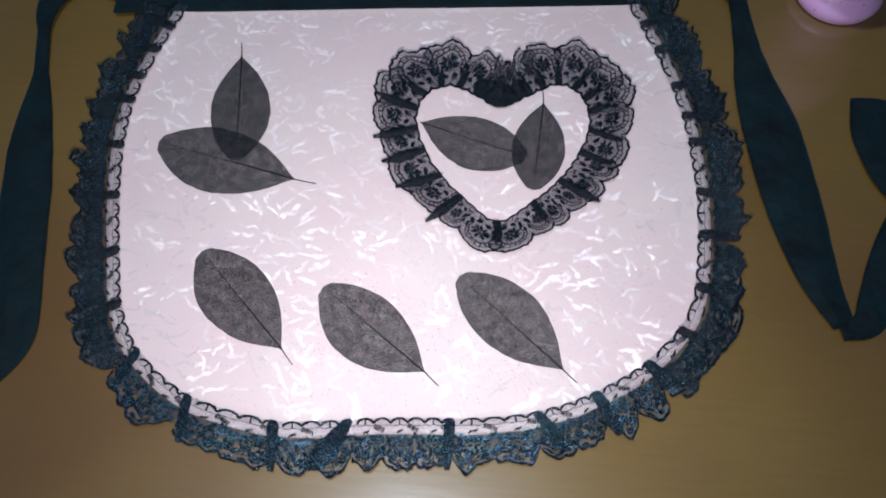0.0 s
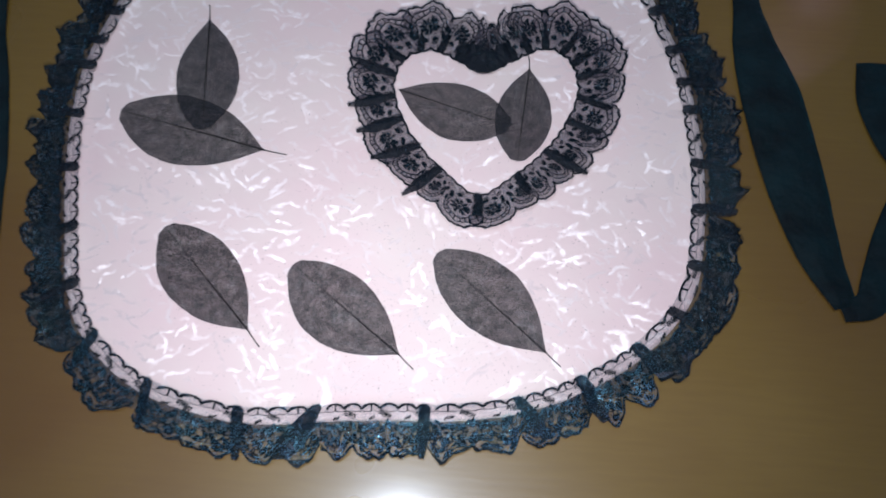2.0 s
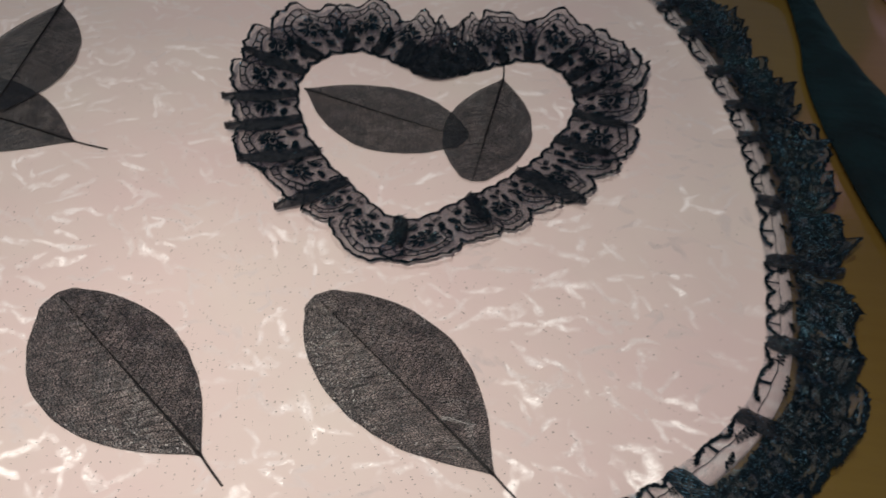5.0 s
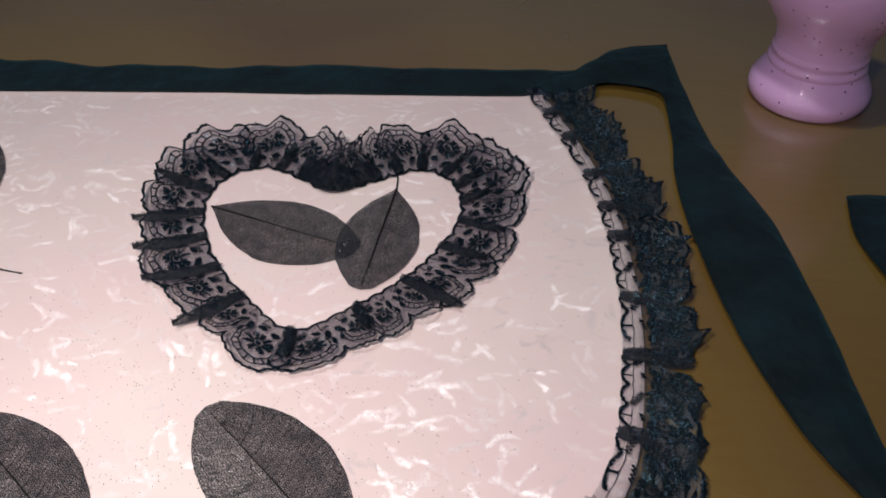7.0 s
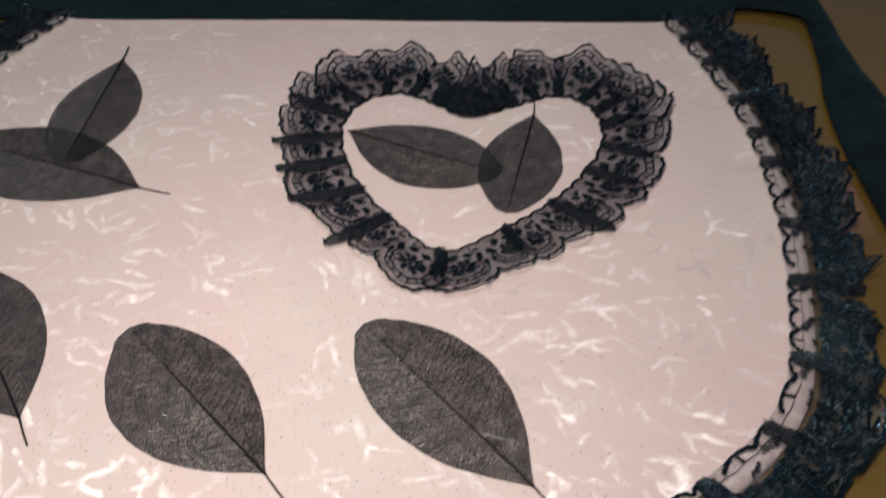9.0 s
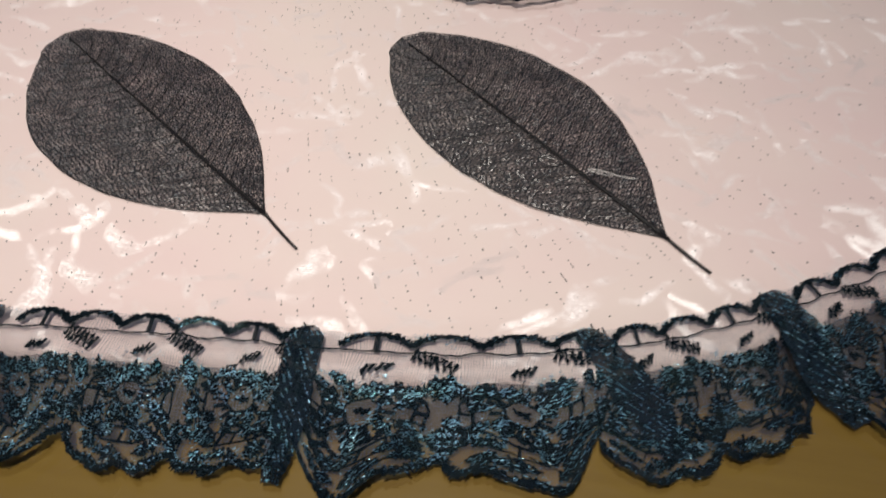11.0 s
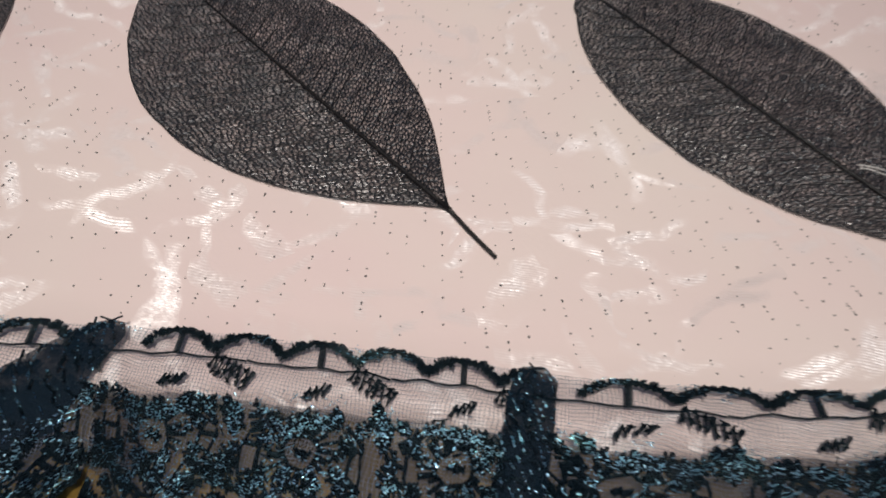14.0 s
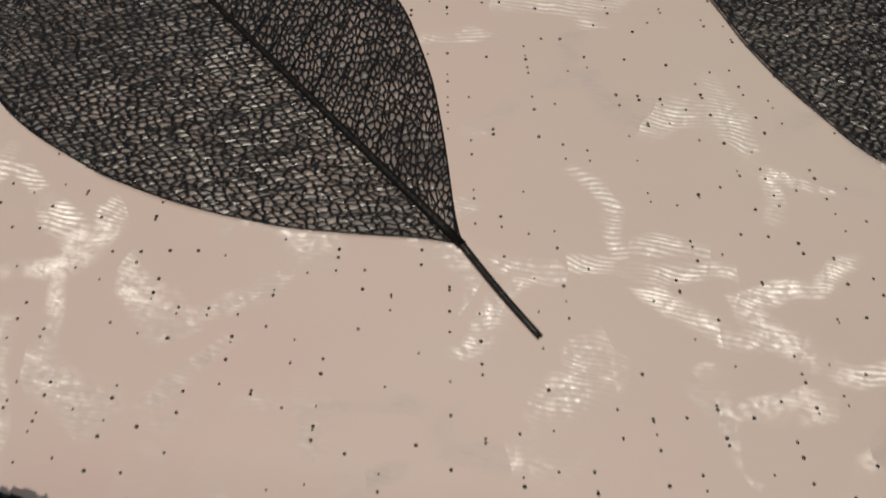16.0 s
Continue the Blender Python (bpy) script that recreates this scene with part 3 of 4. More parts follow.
    # slivers added as teal glints, in loose drifts all along the lace
    for _ in range(16):
        cu, cv = rnd.uniform(0, 25), rnd.choice((rnd.uniform(0.6, 2.5), rnd.uniform(11, 18), rnd.uniform(15, 26), rnd.uniform(22, 32)))
        way, spread = rnd.uniform(-0.9, 0.5), rnd.uniform(1.2, 3.0)
        for _ in range(34):
            d, w = rnd.gauss(0, spread), rnd.gauss(0, 0.55)
            u, v = cu + d * math.cos(way) - w * math.sin(way), cv + d * math.sin(way) + w * math.cos(way)
            if not 0 < u < 25 or v < 0.3 or 3.5 < v < 9.5 or v * mm > scallop(u * mm):
                continue
            r, a = rnd.uniform(0.08, 0.30), rnd.gauss(-0.15, 0.45)
            lines.append(([((u - r * math.cos(a)) * mm, (v - r * math.sin(a)) * mm), ((u + r * math.cos(a)) * mm, (v + r * math.sin(a)) * mm)], -rnd.uniform(0.04, 0.09) * mm))
    return lines


def dome(u):
    """Rounded outer edge of the heart's lace."""
    return 0.0250 + 0.0075 * abs(math.sin(math.pi * u / PERIOD)) ** 0.55 + 0.0008 * abs(math.sin(5 * math.pi * u / PERIOD))


def dome_motif(rnd):
    """The threads of one rounded repeat of the heart's lace."""
    lines = []
    mm = 0.001

    def add(pts, half):
        lines.append(([(u * mm, v * mm) for u, v in pts], half * mm))

    def arc(cu, cv, ru, rv, a0, a1, half, count=16, shake=0.0):
        add([(cu + ru * math.cos(radians(a0 + (a1 - a0) * k / count)) + rnd.uniform(-shake, shake), cv + rv * math.sin(radians(a0 + (a1 - a0) * k / count)) + rnd.uniform(-shake, shake)) for k in range(count + 1)], half)

    # thick, fuzzy border
    pts = [(25.0 * k / 24, dome(25.0 * k / 24 * mm) / mm - 0.5) for k in range(25)]
    pts = [(u, v + 0.55 * math.sin(u * 1.9)) for u, v in pts]
    add([(u, v + rnd.uniform(-0.25, 0.25)) for u, v in pts], 0.55)
    for (ua, va), (ub, vb) in zip(pts, pts[1:]):
        for k in range(max(2, int(math.hypot(ub - ua, vb - va) / 0.4))):
            f, a, r = rnd.random(), rnd.uniform(0, math.pi), rnd.uniform(0.5, 1.0)
            u, v = ua + (ub - ua) * f, va + (vb - va) * f
            add([(u - r * math.cos(a), v - r * math.sin(a)), (u + r * math.cos(a), v + r * math.sin(a))], 0.2)
    # ladder inside the border
    arc(12.5, 17.5, 9.9, 11.6, -20, 200, 0.30, 22, 0.5)
    arc(12.5, 17.5, 7.6, 8.4, -25, 205, 0.36, 20, 0.5)
    for k in range(13):
        a = radians(-15 + 17.5 * k)
        add([(12.5 + 7.6 * math.cos(a), 17.5 + 8.4 * math.sin(a)), (12.5 + 9.9 * math.cos(a), 17.5 + 11.6 * math.sin(a))], 0.24)
    # rosette, its petals as clumps of stitches
    for r, h in ((0.7, 0.5), (2.4, 0.46)):
        arc(12.5, 17.0, r, r * 0.95, 0, 360, h, 14, 0.3)
    for k in range(9):
        a = radians(40 * k + rnd.uniform(-8, 8))
        for _ in range(4):
            b_, far = a + rnd.uniform(-0.16, 0.16), rnd.uniform(4.2, 6.6)
            add([(12.5 + 2.8 * math.cos(b_), 17.0 + 2.7 * math.sin(b_)), (12.5 + far * math.cos(b_), 17.0 + far * math.sin(b_))], rnd.uniform(0.26, 0.46))
    for k in range(14):
        a = radians(360 / 14 * k + rnd.uniform(-8, 8))
        add([(12.5 + 3.2 * math.cos(a), 17.0 + 3.0 * math.sin(a)), (12.5 + rnd.uniform(4.6, 6.2) * math.cos(a), 17.0 + rnd.uniform(4.6, 6.0) * math.sin(a))], rnd.uniform(0.3, 0.5))
    # leaves of close stitches round it
    for cu, cv, long_, wide, a in ((3.6, 12.0, 6.5, 1.9, 60), (21.4, 12.0, 6.5, 1.9, 120), (8.6, 8.6, 5.0, 1.5, 150), (16.4, 8.6, 5.0, 1.5, 30), (2.2, 18.0, 4.5, 1.2, 90), (22.8, 18.0, 4.5, 1.2, 90)):
        a += rnd.uniform(-15, 15)
        ca, sa = math.cos(radians(a)), math.sin(radians(a))
        for k in range(10):
            t = -1 + 2 * (k + 0.5) / 10
            h = wide * math.sqrt(max(0.1, 1 - t * t)) * rnd.uniform(0.7, 1.2)
            u, v = cu + ca * t * long_ / 2, cv + sa * t * long_ / 2
            add([(u - sa * h - ca * 0.5, v + ca * h - sa * 0.5), (u, v), (u + sa * h - ca * 0.5, v - ca * h - sa * 0.5)], rnd.uniform(0.22, 0.36))
    # header along the inner edge
    for c in (0.0, 12.5):
        head = [(c + 12.5 * k / 12, 2.6 - 2.0 * math.sin(math.pi * k / 12) ** 0.7) for k in range(13)]
        add(head, 0.6)
        for u, v in head:
            for _ in range(3):
                a, r = rnd.uniform(0, math.pi), rnd.uniform(0.5, 1.0)
                add([(u - r * math.cos(a), v - r * math.sin(a)), (u + r * math.cos(a), v + r * math.sin(a))], 0.2)
        add([(c + 6.2, 0.5), (c + 6.3, 5.0)], 0.3)
        for k in range(4):
            add([(c + 1.2 + 1.3 * k, 6.6 + 0.4 * k), (c + 2.2 + 1.3 * k, 4.4 + 0.4 * k)], 0.34)
    for _ in range(95):
        u, v = rnd.uniform(1, 24), rnd.uniform(2, 32)
        if v * mm < dome(u * mm) - 0.001:
            r, a = rnd.uniform(0.15, 0.4), rnd.gauss(-0.15, 0.3)
            lines.append(([((u - r * math.cos(a)) * mm, (v - r * math.sin(a)) * mm), ((u + r * math.cos(a)) * mm, (v + r * math.sin(a)) * mm)], -rnd.uniform(0.06, 0.12) * mm))
    return lines


def threads_mesh(surface, total, rnd, v_from=0.0, keep=1.0, bold=1.0, glint=1.0, pattern=motif):
    """All threads of a piece of lace, laid on the surface(u, v) -> Vector; slivers added as glints have their own slot.
    """
    vs, fs, slots = [], [], []
    count = max(1, round(total / PERIOD))
    scale = total / (count * PERIOD)
    for c in range(count):
        for pts, half in pattern(rnd):
            if pts[0][1] < v_from or (keep < 0.6 and len(pts) == 25) or keep == 0.0 or (half > 0 and len(pts) < 12 and rnd.random() > keep) or (half < 0 and rnd.random() > glint):
                continue
            is_glint = half < 0
            half = abs(half) * (1.0 if is_glint else bold)
            start = len(vs)
            tilt = rnd.uniform(-0.5, 0.9) * half if is_glint else 0.0
            for i, (u, v) in enumerate(pts):
                (ua, va), (ub, vb) = pts[max(i - 1, 0)], pts[min(i + 1, len(pts) - 1)]
                d = math.hypot(ub - ua, vb - va) or 1.0
                nu, nv = -(vb - va) / d * half, (ub - ua) / d * half
                for k, up in ((-1, 0.0001), (0, 0.0005), (1, 0.0001)):
                    uu = min(max((u + nu * k + c * PERIOD) * scale, 0.0), total)
                    p = surface(uu, v + nv * k)
                    p.z += 0.0006 + 0.4 * half * (1 - k * k) + tilt * k if is_glint else up
                    vs.append(p)
            for i in range(len(pts) - 1):
                a = start + i * 3
                fs += [(a, a + 1, a + 4, a + 3), (a + 1, a + 2, a + 5, a + 4)]
                slots += [1 if is_glint else 0] * 2
    return vs, fs, slots


def embroidery(vs, fs, slots, parent):
    ob = part("lace_embroidery", vs, fs, thread, parent, smooth=False)
    ob.data.materials.append(glint_mat)
    ob.data.polygons.foreach_set("material_index", slots)
    return ob


def tulle_mesh(surface, total, across=9, v_from=0.0006, outline=scallop):
    vs, fs = [], []
    count = max(1, round(total / PERIOD))
    cols = count * 14
    for i in range(cols + 1):
        u = total * i / cols
        edge = outline(u / total * count * PERIOD)
        for k in range(across + 1):
            vs.append(surface(u, v_from + (edge - v_from) * k / across))
    m = across + 1
    for i in range(cols):
        for k in range(across):
            a = i * m + k
            fs.append((a, a + 1, a + m + 1, a + m))
    return vs, fs


def lace_piece(line, s0, s1, parent, rnd, reach=1.0, puff=0.004, skew=0.0, floor_fn=None, label="", flip=1, v_from=0.0, keep=1.0, bold=1.0, glint=1.0, wobble=0.0009, wave=0.22, pull=0.0, pattern=motif, outline=scallop, cloth=None, repeats=0):
    """One gathered piece of lace between two pleats."""
    total = PERIOD * (repeats or max(1, round((s1 - s0) / PERIOD)))
    ph, ph2 = rnd.uniform(0, 6.28), rnd.uniform(0, 6.28)

    def surface(u, v):
        f = u / total
        s = s0 + (s1 - s0) * f
        out = line.right(s) * flip
        along = Vector((-out.y, out.x))
        wob = min(v / 0.008, 1.0)
        v_out = v * (1 + wave * min(max((v - 0.015) / 0.01, 0.0), 1.0) * noise.noise((u * 75 + ph * 5, ph2, 1.0)))
        v_out *= 1 - pull * (math.exp(-(f / 0.10) ** 2) + math.exp(-((1 - f) / 0.10) ** 2)) * min(v / 0.02, 1.0)
        du, dv = noise.noise((u * 160 + ph * 9, v * 160, ph2)), noise.noise((u * 160 + ph * 9, v * 160, ph2 + 7))
        q = line.at(s) + out * (v_out * reach + wobble * dv * wob) + along * (skew * v + wobble * du * wob)
        w = min(v / WIDTH, 1.0)
        z = floor_fn(q.x, q.y, v) + 0.0008 + puff * w * (0.55 * math.sin(math.pi * f) + 0.25 * math.sin(9 * f + ph) + 0.2 * math.sin(17 * f + ph2) + 0.35)
        return Vector((q.x, q.y, max(z, floor_fn(q.x, q.y, v) + 0.0006)))

    piece = part("lace_piece", *tulle_mesh(surface, total, v_from=max(v_from, 0.0006), outline=outline), cloth or tulle, parent, label)
    if keep > 0:
        embroidery(*threads_mesh(surface, total, rnd, v_from, keep, bold, glint, pattern), piece)
    return piece


def pleat(line, s, parent, rnd, half0=0.003, half1=0.004, reach=0.030, skew=0.0, lift=0.003, floor_fn=None, flip=1, tip=0.0, cloth=None, glints=120):
    """The folded, doubled lace between two pieces."""
    vs, fs = [], []
    rows, cols = 14, 6
    for i in range(rows + 1):
        f = i / rows
        v = f * reach
        half = half0 + (half1 - half0) * f
        half *= min(1.0, 0.55 + f * 6)
        if tip and f > 0.6:
            half *= 1 - (f - 0.6) / 0.4 * tip
        for k in range(cols + 1):
            g = -1 + 2 * k / cols
            out = line.right(s) * flip
            along = Vector((-out.y, out.x))
            q = line.at(s) + out * (v + 0.0004) + along * (g * half + skew * v + 0.0006 * noise.noise((i * 0.7, s * 90, k)))
            z = floor_fn(q.x, q.y, v) + 0.0012 + lift * (0.35 + 0.65 * f) * (1 - 0.6 * g * g) + 0.0005 * noise.noise((i, k, s * 50))
            vs.append(Vector((q.x, q.y, z)))
    m = cols + 1
    for i in range(rows):
        for k in range(cols):
            a = i * m + k
            fs.append((a, a + 1, a + m + 1, a + m))
    ob = part("pleat", vs, fs, cloth or fold_net, parent, "doubled dark lace fold")
    # stray stitches on the fold, and slivers added as its glints
    tv, tf, slots = [], [], []
    for n_ in range(70 + glints):
        i, k = rnd.randrange(rows), rnd.randrange(cols)
        a = vs[i * m + k].lerp(vs[(i + 1) * m + k + 1], rnd.random())
        is_glint = n_ >= 70
        ang, r = (rnd.gauss(-0.15, 0.3), rnd.uniform(0.0001, 0.00032)) if is_glint else (rnd.uniform(0, math.pi), rnd.uniform(0.0006, 0.0014))
        d = Vector((math.cos(ang), math.sin(ang), 0))
        side = Vector((-d.y, d.x, 0)) * (0.00008 if is_glint else 0.0002)
        up = Vector((0, 0, 0.0003 if is_glint else 0.0006))
        lift_ = Vector((0, 0, rnd.uniform(-0.00004, 0.00008)))
        j = len(tv)
        tv += [a - d * r - side + up * 0.8 - lift_, a - d * r + side + up * 0.8 + lift_, a + d * r - side + up * 0.8 - lift_, a + d * r + side + up * 0.8 + lift_, a - d * r + up, a + d * r + up]
        tf += [(j, j + 2, j + 5, j + 4), (j + 4, j + 5, j + 3, j + 1)]
        slots += [1 if is_glint else 0] * 2
    embroidery(tv, tf, slots, ob)
    return ob


def hem_floor(x, y, v):
    if v < HEM:
        return lie(x, y) + RISE
    return max(TABLE_Z, lie(x, y) + RISE - (v - HEM) * 0.4)


def cloth_floor(x, y, v):
    return lie(x, y)


rnd = random.Random(7)
PLEATS = [(-0.237, 0.484), (-0.247, 0.460), (-0.253, 0.436), (-0.258, 0.410), (-0.261, 0.386), (-0.261, 0.343), (-0.252, 0.300), (-0.243, 0.255), (-0.231, 0.213), (-0.211, 0.178), (-0.170, 0.149), (-0.109, 0.135), (-0.057, 0.141), (0.010, 0.148), (0.066, 0.157), (0.106, 0.171), (0.145, 0.192), (0.168, 0.217), (0.179, 0.255), (0.183, 0.296), (0.184, 0.333), (0.180, 0.376), (0.176, 0.400), (0.171, 0.427), (0.158, 0.462), (0.147, 0.487), (0.133, 0.514)]
stops = [EDGE.nearest(p) for p in PLEATS]
for a, b_ in zip(stops, stops[1:]):
    bottom = EDGE.at((a + b_) / 2).y < 0.2
    lace_piece(EDGE, a, b_, apron, rnd, reach=rnd.uniform(0.94, 1.04), puff=0.004 if bottom else 0.006, skew=rnd.uniform(-0.1, 0.1), floor_fn=hem_floor, bold=1.3 if bottom else 1.1, glint=0.72 if bottom else 0.3, pull=rnd.uniform(0.10, 0.26) if bottom else 0.0)
# gathered under-layer, closest along the two sides
for s_from, s_to, low, high in ((0.004, EDGE.nearest((-0.205, 0.178)), 0.013, 0.020), (EDGE.nearest((-0.205, 0.178)), EDGE.nearest((0.150, 0.205)), 0.022, 0.034), (EDGE.nearest((0.150, 0.205)), EDGE.length - 0.004, 0.013, 0.020)):
    s = s_from
    while s < s_to - 0.012:
        step = rnd.uniform(low, high)
        lace_piece(EDGE, s - 0.003, min(s + step + 0.003, EDGE.length), apron, rnd, reach=rnd.uniform(0.95, 1.12) * (1.0 if high < 0.03 else 0.62), puff=rnd.uniform(0.006, 0.011) if high < 0.03 else 0.0012, skew=rnd.uniform(-0.35, 0.35), floor_fn=hem_floor, v_from=0.0125 if high < 0.03 else 0.0172, keep=0.85 if high < 0.03 else 0.0, bold=1.15, glint=0.22, cloth=side_tulle if high < 0.03 else under_tulle)
        s += step
# the folds near the middle of the hem fan out to either side
FANNED = {12: (-0.80, 0.0150), 13: (-0.06, 0.0042), 14: (0.45, 0.0065)}
for k, s in enumerate(stops[1:-1], 1):
    bottom = EDGE.at(s).y < 0.2
    skew, wide = FANNED.get(k, (rnd.uniform(-0.35, 0.35) if bottom else rnd.uniform(-0.2, 0.2), rnd.uniform(0.003, 0.007)))
    pleat(EDGE, s, apron, rnd, 0.0036, wide, rnd.uniform(0.028, 0.034), skew, 0.003 if bottom else 0.006, hem_floor, tip=0.6, cloth=fold_net if bottom else dark_fold, glints=420 if bottom else 90)

# ---- the heart ----
heart = tagged(new("lace_heart"), "heart outline of gathered black lace sewn on pink satin", "lace trim")
HEART = Line([(0.034, 0.299), (0.012, 0.314), (-0.010, 0.336), (-0.026, 0.362), (-0.033, 0.388), (-0.026, 0.409), (-0.008, 0.417), (0.012, 0.409), (0.032, 0.3985), (0.055, 0.412), (0.078, 0.424), (0.096, 0.414), (0.102, 0.389), (0.094, 0.362), (0.078, 0.336), (0.055, 0.313)], closed=True)
RIGHT = HEART.right(HEART.nearest((-0.033, 0.388)))
TURN_OUT = 1 if RIGHT.x < 0 else -1
rnd = random.Random(21)
HEART_STOPS = [(0.034, 0.299), (0.006, 0.319), (-0.010, 0.336), (-0.023, 0.357), (-0.031, 0.376), (0.045, 0.408), (0.101, 0.400), (0.101, 0.383), (0.094, 0.362), (0.079, 0.338), (0.060, 0.317)]
hs = [HEART.nearest(p) for p in HEART_STOPS]
# the two lobes carry closer scallops
for p, q, count in (((-0.032, 0.394), (0.024, 0.404), 5), ((0.056, 0.413), (0.098, 0.411), 4)):
    a, b_ = HEART.nearest(p), HEART.nearest(q)
    hs += [a + (b_ - a) * k / count for k in range(count + 1)]
hs.sort()
for i, a in enumerate(hs):
    b_ = hs[(i + 1) % len(hs)]
    if b_ <= a:
        b_ += HEART.length
    mid = HEART.at((a + b_) / 2)
    at_tip = (mid - Vector((0.034, 0.299))).length < 0.014
    full = rnd.uniform(0.93, 1.05) * (0.82 if at_tip else 0.90 if mid.y < 0.335 else 1.03)
    gathered = (mid - Vector((0.035, 0.403))).length < 0.017
    full *= 0.94 if gathered else 1.0
    lace_piece(HEART, a - 0.002, b_ + 0.002, heart, rnd, reach=full * (1.16 if mid.y > 0.400 else 1.0), puff=rnd.uniform(0.004, 0.007) + (0.004 if mid.y > 0.404 else 0.0), skew=rnd.uniform(-0.16, 0.16), floor_fn=cloth_floor, flip=TURN_OUT, bold=1.2, glint=0.8, keep=0.0 if gathered else 1.0, wobble=0.0004, wave=0.03, pattern=dome_motif, outline=dome, cloth=dense_tulle, repeats=2 if b_ - a > 0.027 else 1)
    lace_piece(HEART, a - 0.007, b_ - 0.004, heart, rnd, reach=full * 0.86, puff=0.002, skew=rnd.uniform(-0.2, 0.2), floor_fn=cloth_floor, flip=TURN_OUT, v_from=0.001, keep=0.0, glint=0.0, wobble=0.0004, wave=0.03, pattern=dome_motif, outline=dome)
for i, s in enumerate(hs):
    p = HEART.at(s)
    wild = (p.x < 0.008 and p.y < 0.40) or (p.x > 0.07 and p.y < 0.345)
    pleat(HEART, s, heart, rnd, 0.0030, 0.0055 if wild else 0.0030, 0.036 if wild else 0.016 if p.y > 0.396 else 0.027 if p.y > 0.33 else 0.020, rnd.uniform(-0.3, 0.3), 0.006, cloth_floor, TURN_OUT, tip=0.97, cloth=dark_fold, glints=8)
for k in range(9):
    s = HEART.nearest((0.032, 0.400)) + (k - 4) * 0.005
    pleat(HEART, s, heart, rnd, 0.006, 0.007, rnd.uniform(0.013, 0.019), rnd.uniform(-0.5, 0.5), rnd.uniform(0.007, 0.010), cloth_floor, TURN_OUT, tip=0.4, cloth=dark_fold, glints=10)


# ---- skeleton leaves ----
def leaf(base, tip, stem, wide_l, wide_r, label, level=0.0):
    """A dried skeleton leaf: blade, midrib, side veins and stem."""
    base, tip = Vector(base), Vector(tip)
    axis = tip - base
    long_ = axis.length
    axis.normalize()
    side = Vector((axis.y, -axis.x))
    thing = tagged(new("skeleton_leaf"), label, "leaf", "skeleton leaves on the apron")
    seed = base.x * 40

    def place(t, w, up=0.0):
        w_full = (wide_r if w > 0 else wide_l)
        prof = max(0.0, math.sin(math.pi * min(t, 1) ** 1.15)) ** 0.62 * (1 - 0.80 * math.exp(-t / 0.085))
        prof *= 1 + 0.035 * noise.noise((t * 5, seed, 1 if w > 0 else 3)) + 0.022 * noise.noise((t * 15, seed, 5 if w > 0 else 8))
        prof += 0.10 * math.exp(-((t - 0.985) / 0.02) ** 2) * (1 - t) / 0.03
        q = base + axis * (t * long_) + side * (w * w_full * prof)
        return Vector((q.x, q.y, lie(q.x, q.y) + 0.0004 + level + up + 0.0003 * abs(w) * (1 + noise.noise((t * 4, w * 2, seed)))))

    vs, fs = [], []
    rows, cols = 48, 12
    for i in range(rows + 1):
        for k in range(cols + 1):
            vs.append(place(i / rows, -1 + 2 * k / cols))
    m = cols + 1
    for i in range(rows):
        for k in range(cols):
            a = i * m + k
            fs.append((a, a + 1, a + m + 1, a + m))
    blade = part("blade", vs, fs, leaf_net, thing)
    rib = []
    for p in vs:
        off = (p.xy - base).dot(side)
        rib.append(((p.xy - base).dot(axis) - 0.55 * abs(off), off + base.x))
    uv = blade.data.uv_layers.new(name="veins")
    for loop in blade.data.loops:
        uv.data[loop.index].uv = rib[loop.vertex_index]

    def tube(pts, r0, r1, name, parent):
        tv, tf = [], []
        for i, p in enumerate(pts):
            d = pts[min(i + 1, len(pts) - 1)] - pts[max(i - 1, 0)]
            d.z = 0
            d.normalize()
            s = Vector((d.y, -d.x, 0))
            r = r0 + (r1 - r0) * i / (len(pts) - 1)
            for k in range(6):
                a = radians(60 * k)
                tv.append(p + s * (r * math.cos(a)) + Vector((0, 0, r * math.sin(a))))
        for i in range(len(pts) - 1):
            for k in range(6):
                tf.append((i * 6 + k, i * 6 + (k + 1) % 6, (i + 1) * 6 + (k + 1) % 6, (i + 1) * 6 + k))
        tf.append(tuple(range(6)))
        tf.append(tuple(range(len(tv) - 6, len(tv))))
        return tv, tf

    part("midrib", *tube([place(k / 30 * 0.97, 0, 0.0003) for k in range(31)], 0.0006, 0.00018, "midrib", thing), vein, thing)
    edge_pts = [place(k / 60, -1, 0.0001) for k in range(61)] + [place(1 - k / 60, 1, 0.0001) for k in range(1, 61)]
    part("margin", *tube(edge_pts, 0.00012, 0.00012, "margin", thing), vein, thing)
    for k in range(21):
        t0 = 0.03 + 0.88 * k / 21 + 0.008 * noise.noise((k * 0.7, seed, 2))
        for sgn in (-1, 1):
            line_ = [place(min(t0 + 0.10 * (j / 6) ** 1.2 + 0.03 * j / 6, 0.99), sgn * 0.97 * j / 6, 0.0001) for j in range(7)]
            part("side_vein", *tube(line_, 0.00010, 0.00003, "side_vein", thing), vein, blade)
    if stem is not None:
        stem = Vector(stem)
        bend = Vector((stem.y - base.y, base.x - stem.x)) * 0.012
        pts = []
        for k in range(9):
            q = base.lerp(stem, k / 8) + bend * math.sin(math.pi * k / 8)
            pts.append(Vector((q.x, q.y, lie(q.x, q.y) + 0.0007 + level)))
        part("stem", *tube(pts, 0.00045, 0.00038, "stem", thing), vein, thing)
    return thing


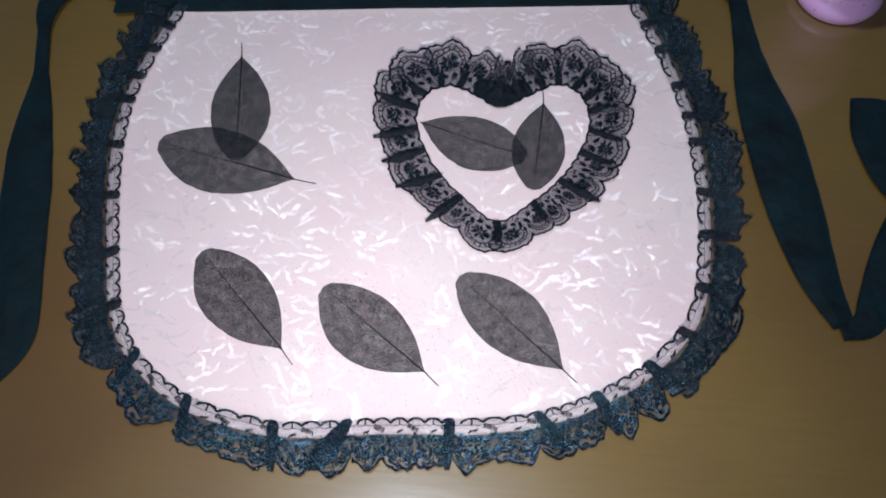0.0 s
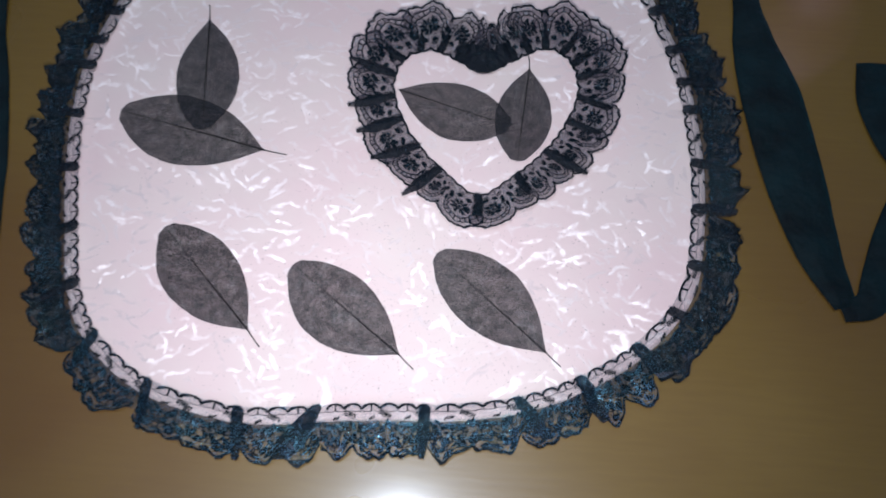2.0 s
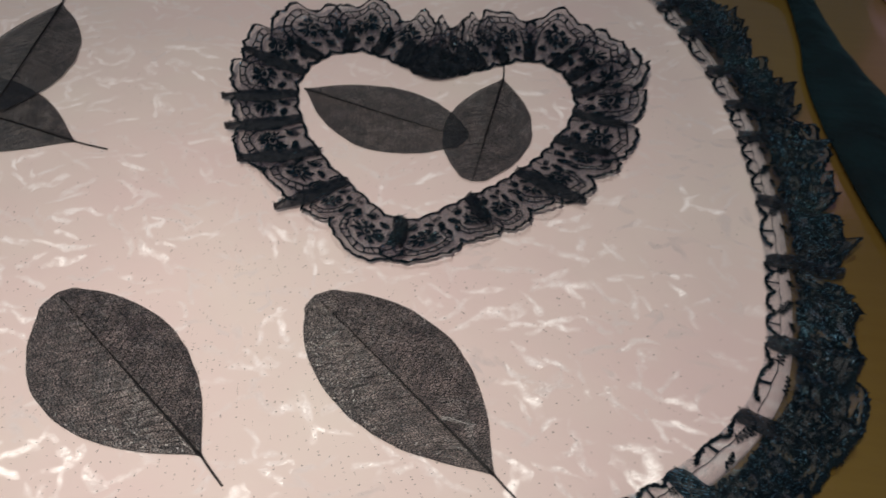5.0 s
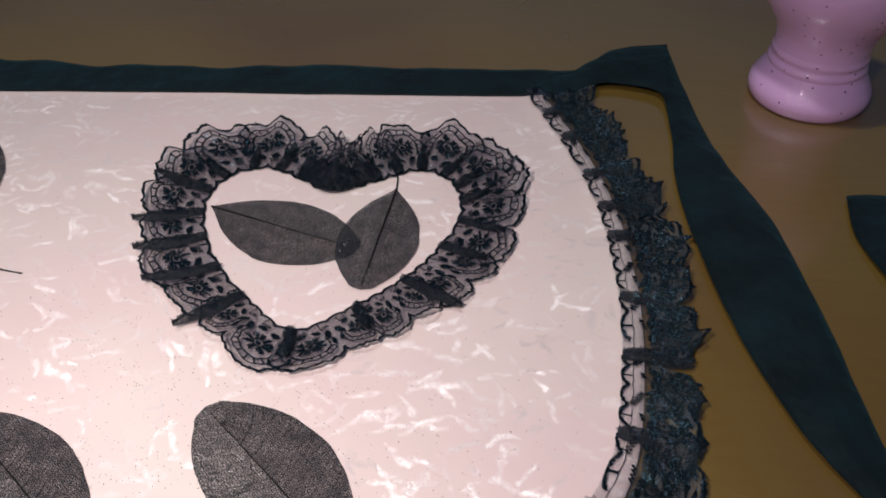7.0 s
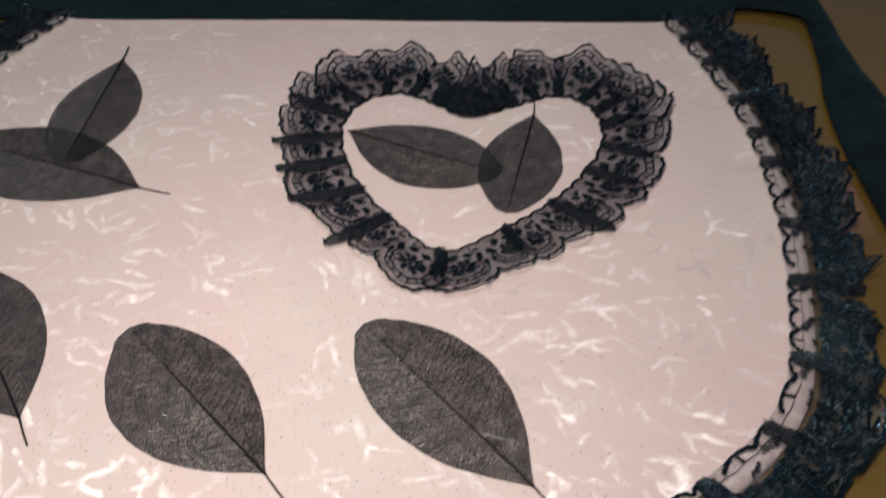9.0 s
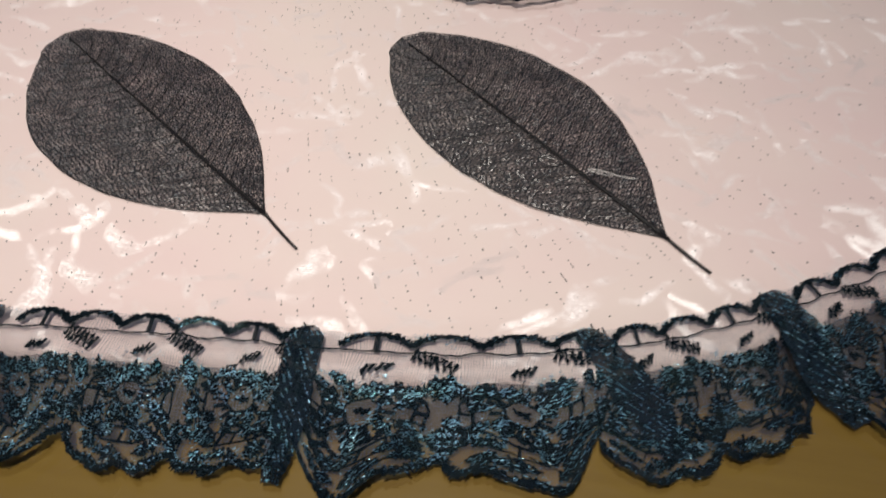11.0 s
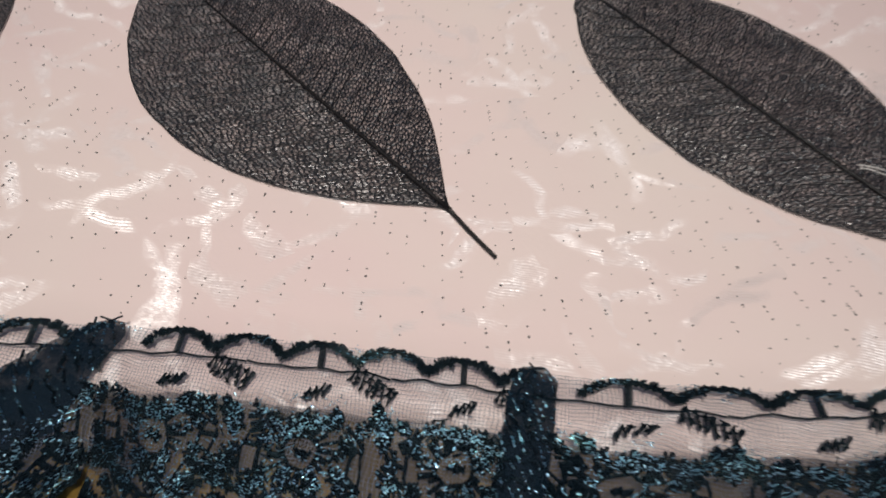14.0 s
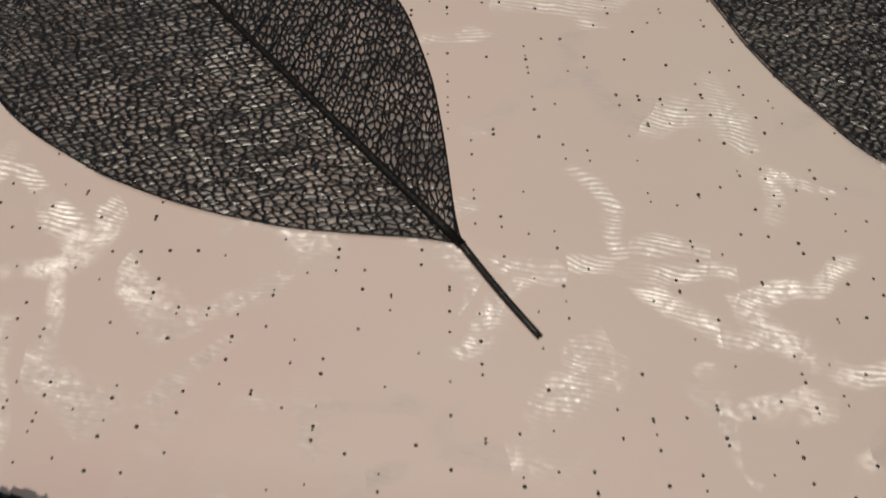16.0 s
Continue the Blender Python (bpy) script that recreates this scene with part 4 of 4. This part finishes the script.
UP = "black dried skeleton leaf upright on pink satin, overlapping another"
leaf((-0.122, 0.3240), (-0.2335, 0.3505), (-0.1055, 0.3215), 0.0300, 0.0262, "black dried skeleton leaf lying sideways on pink satin")
leaf((-0.183, 0.4365), (-0.170, 0.3370), (-0.1855, 0.4500), 0.0252, 0.0220, UP, level=0.0008)
leaf((-0.030, 0.3820), (0.0545, 0.3560), None, 0.0206, 0.0262, "stemless black skeleton leaf inside the lace heart")
leaf((0.0663, 0.406), (0.0602, 0.3265), (0.0655, 0.417), 0.0208, 0.0205, "small black skeleton leaf inside the lace heart", level=0.0008)
leaf((-0.111, 0.1885), (-0.1815, 0.259), (-0.102, 0.178), 0.0262, 0.0240, "black dried skeleton leaf near the lace hem")
leaf((-0.010, 0.179), (-0.088, 0.237), (0.0, 0.170), 0.0284, 0.0220, "broad black skeleton leaf with visible net of veins")
leaf((0.085, 0.187), (0.009, 0.252), (0.0945, 0.1785), 0.0230, 0.0252, "long black skeleton leaf with a pale lint thread")

# lint on one leaf
lv, lf = [], []
for x, y, run, rise, half, count in ((0.0650, 0.2043, 0.0122, -0.0004, 0.00013, 9), (0.0654, 0.2036, 0.0062, 0.0003, 0.00010, 6), (0.0648, 0.2030, 0.0016, 0.0024, 0.00010, 4)):
    start = len(lv)
    for k in range(count):
        f = k / (count - 1)
        p = Vector((x + run * f, y + rise * f + 0.0005 * math.sin(f * 4 + x * 900), 0.0024 + 0.0004 * math.sin(f * 5)))
        h = half * (1 - 0.6 * f)
        lv += [p + Vector((0, -h, 0)), p + Vector((0, 0, 0.0002)), p + Vector((0, h, 0))]
    for k in range(count - 1):
        a = start + k * 3
        lf += [(a, a + 1, a + 4, a + 3), (a + 1, a + 2, a + 5, a + 4)]
tagged(part("lint_thread", lv, lf, lint_mat), "short pale lint thread lying on a leaf", "thread")

# ---- black specks strewn on the satin ----
rnd = random.Random(5)
sv, sf = [], []
while len(sv) < 7 * 2600:
    s = rnd.random()
    q = centre.lerp(rim[rnd.randrange(260)], math.sqrt(rnd.random()) * 0.95)
    near = math.exp(-((q.x - 0.0) ** 2 + (q.y - 0.18) ** 2) / 0.018)
    if rnd.random() > 0.06 + near:
        continue
    r = rnd.uniform(0.00012, 0.00024)
    z = lie(q.x, q.y)
    j = len(sv)
    sv.append((q.x, q.y, z + 0.00022))
    for k in range(6):
        a = radians(60 * k)
        sv.append((q.x + r * math.cos(a), q.y + r * math.sin(a), z + 0.00005))
    sf += [(j, j + 1 + k, j + 1 + (k + 1) % 6) for k in range(6)]
tagged(part("black_specks", sv, sf, speck_mat), "tiny black specks strewn over the pink satin", "specks", kind="stuff")

# ---- the vase ----
vase = tagged(new("vase"), "pink speckled glazed ceramic vase on the table", "vase")
vase.location = (0.313, 0.538, TABLE_Z)
PROFILE = [(0.0, 0.0), (0.031, 0.0), (0.0355, 0.002), (0.0372, 0.007), (0.0364, 0.012), (0.0325, 0.019), (0.0296, 0.0225), (0.0290, 0.0240), (0.0300, 0.0265), (0.0288, 0.0285), (0.0280, 0.0300), (0.0292, 0.0330), (0.0284, 0.0360), (0.0284, 0.040), (0.0296, 0.046), (0.0330, 0.053), (0.0385, 0.061), (0.0440, 0.070), (0.0475, 0.080), (0.0480, 0.092), (0.045, 0.108), (0.038, 0.121), (0.035, 0.130), (0.039, 0.142), (0.037, 0.1425), (0.032, 0.130), (0.032, 0.120), (0.0, 0.06)]
SEG = 64


def lathe(name, profile, label=""):
    prof, _ = spline([(r, z, 0) for r, z in profile], 0.0015)
    vs = [(max(p.x, 0.0001) * math.cos(2 * math.pi * k / SEG), max(p.x, 0.0001) * math.sin(2 * math.pi * k / SEG), p.y) for p in prof for k in range(SEG)]
    fs = [(i * SEG + k, i * SEG + (k + 1) % SEG, (i + 1) * SEG + (k + 1) % SEG, (i + 1) * SEG + k) for i in range(len(prof) - 1) for k in range(SEG)]
    return part(name, vs, fs, glaze, vase, label)


lathe("foot", PROFILE[:8])
lathe("collar", PROFILE[7:13], "ringed narrow collar")
lathe("body", PROFILE[12:])
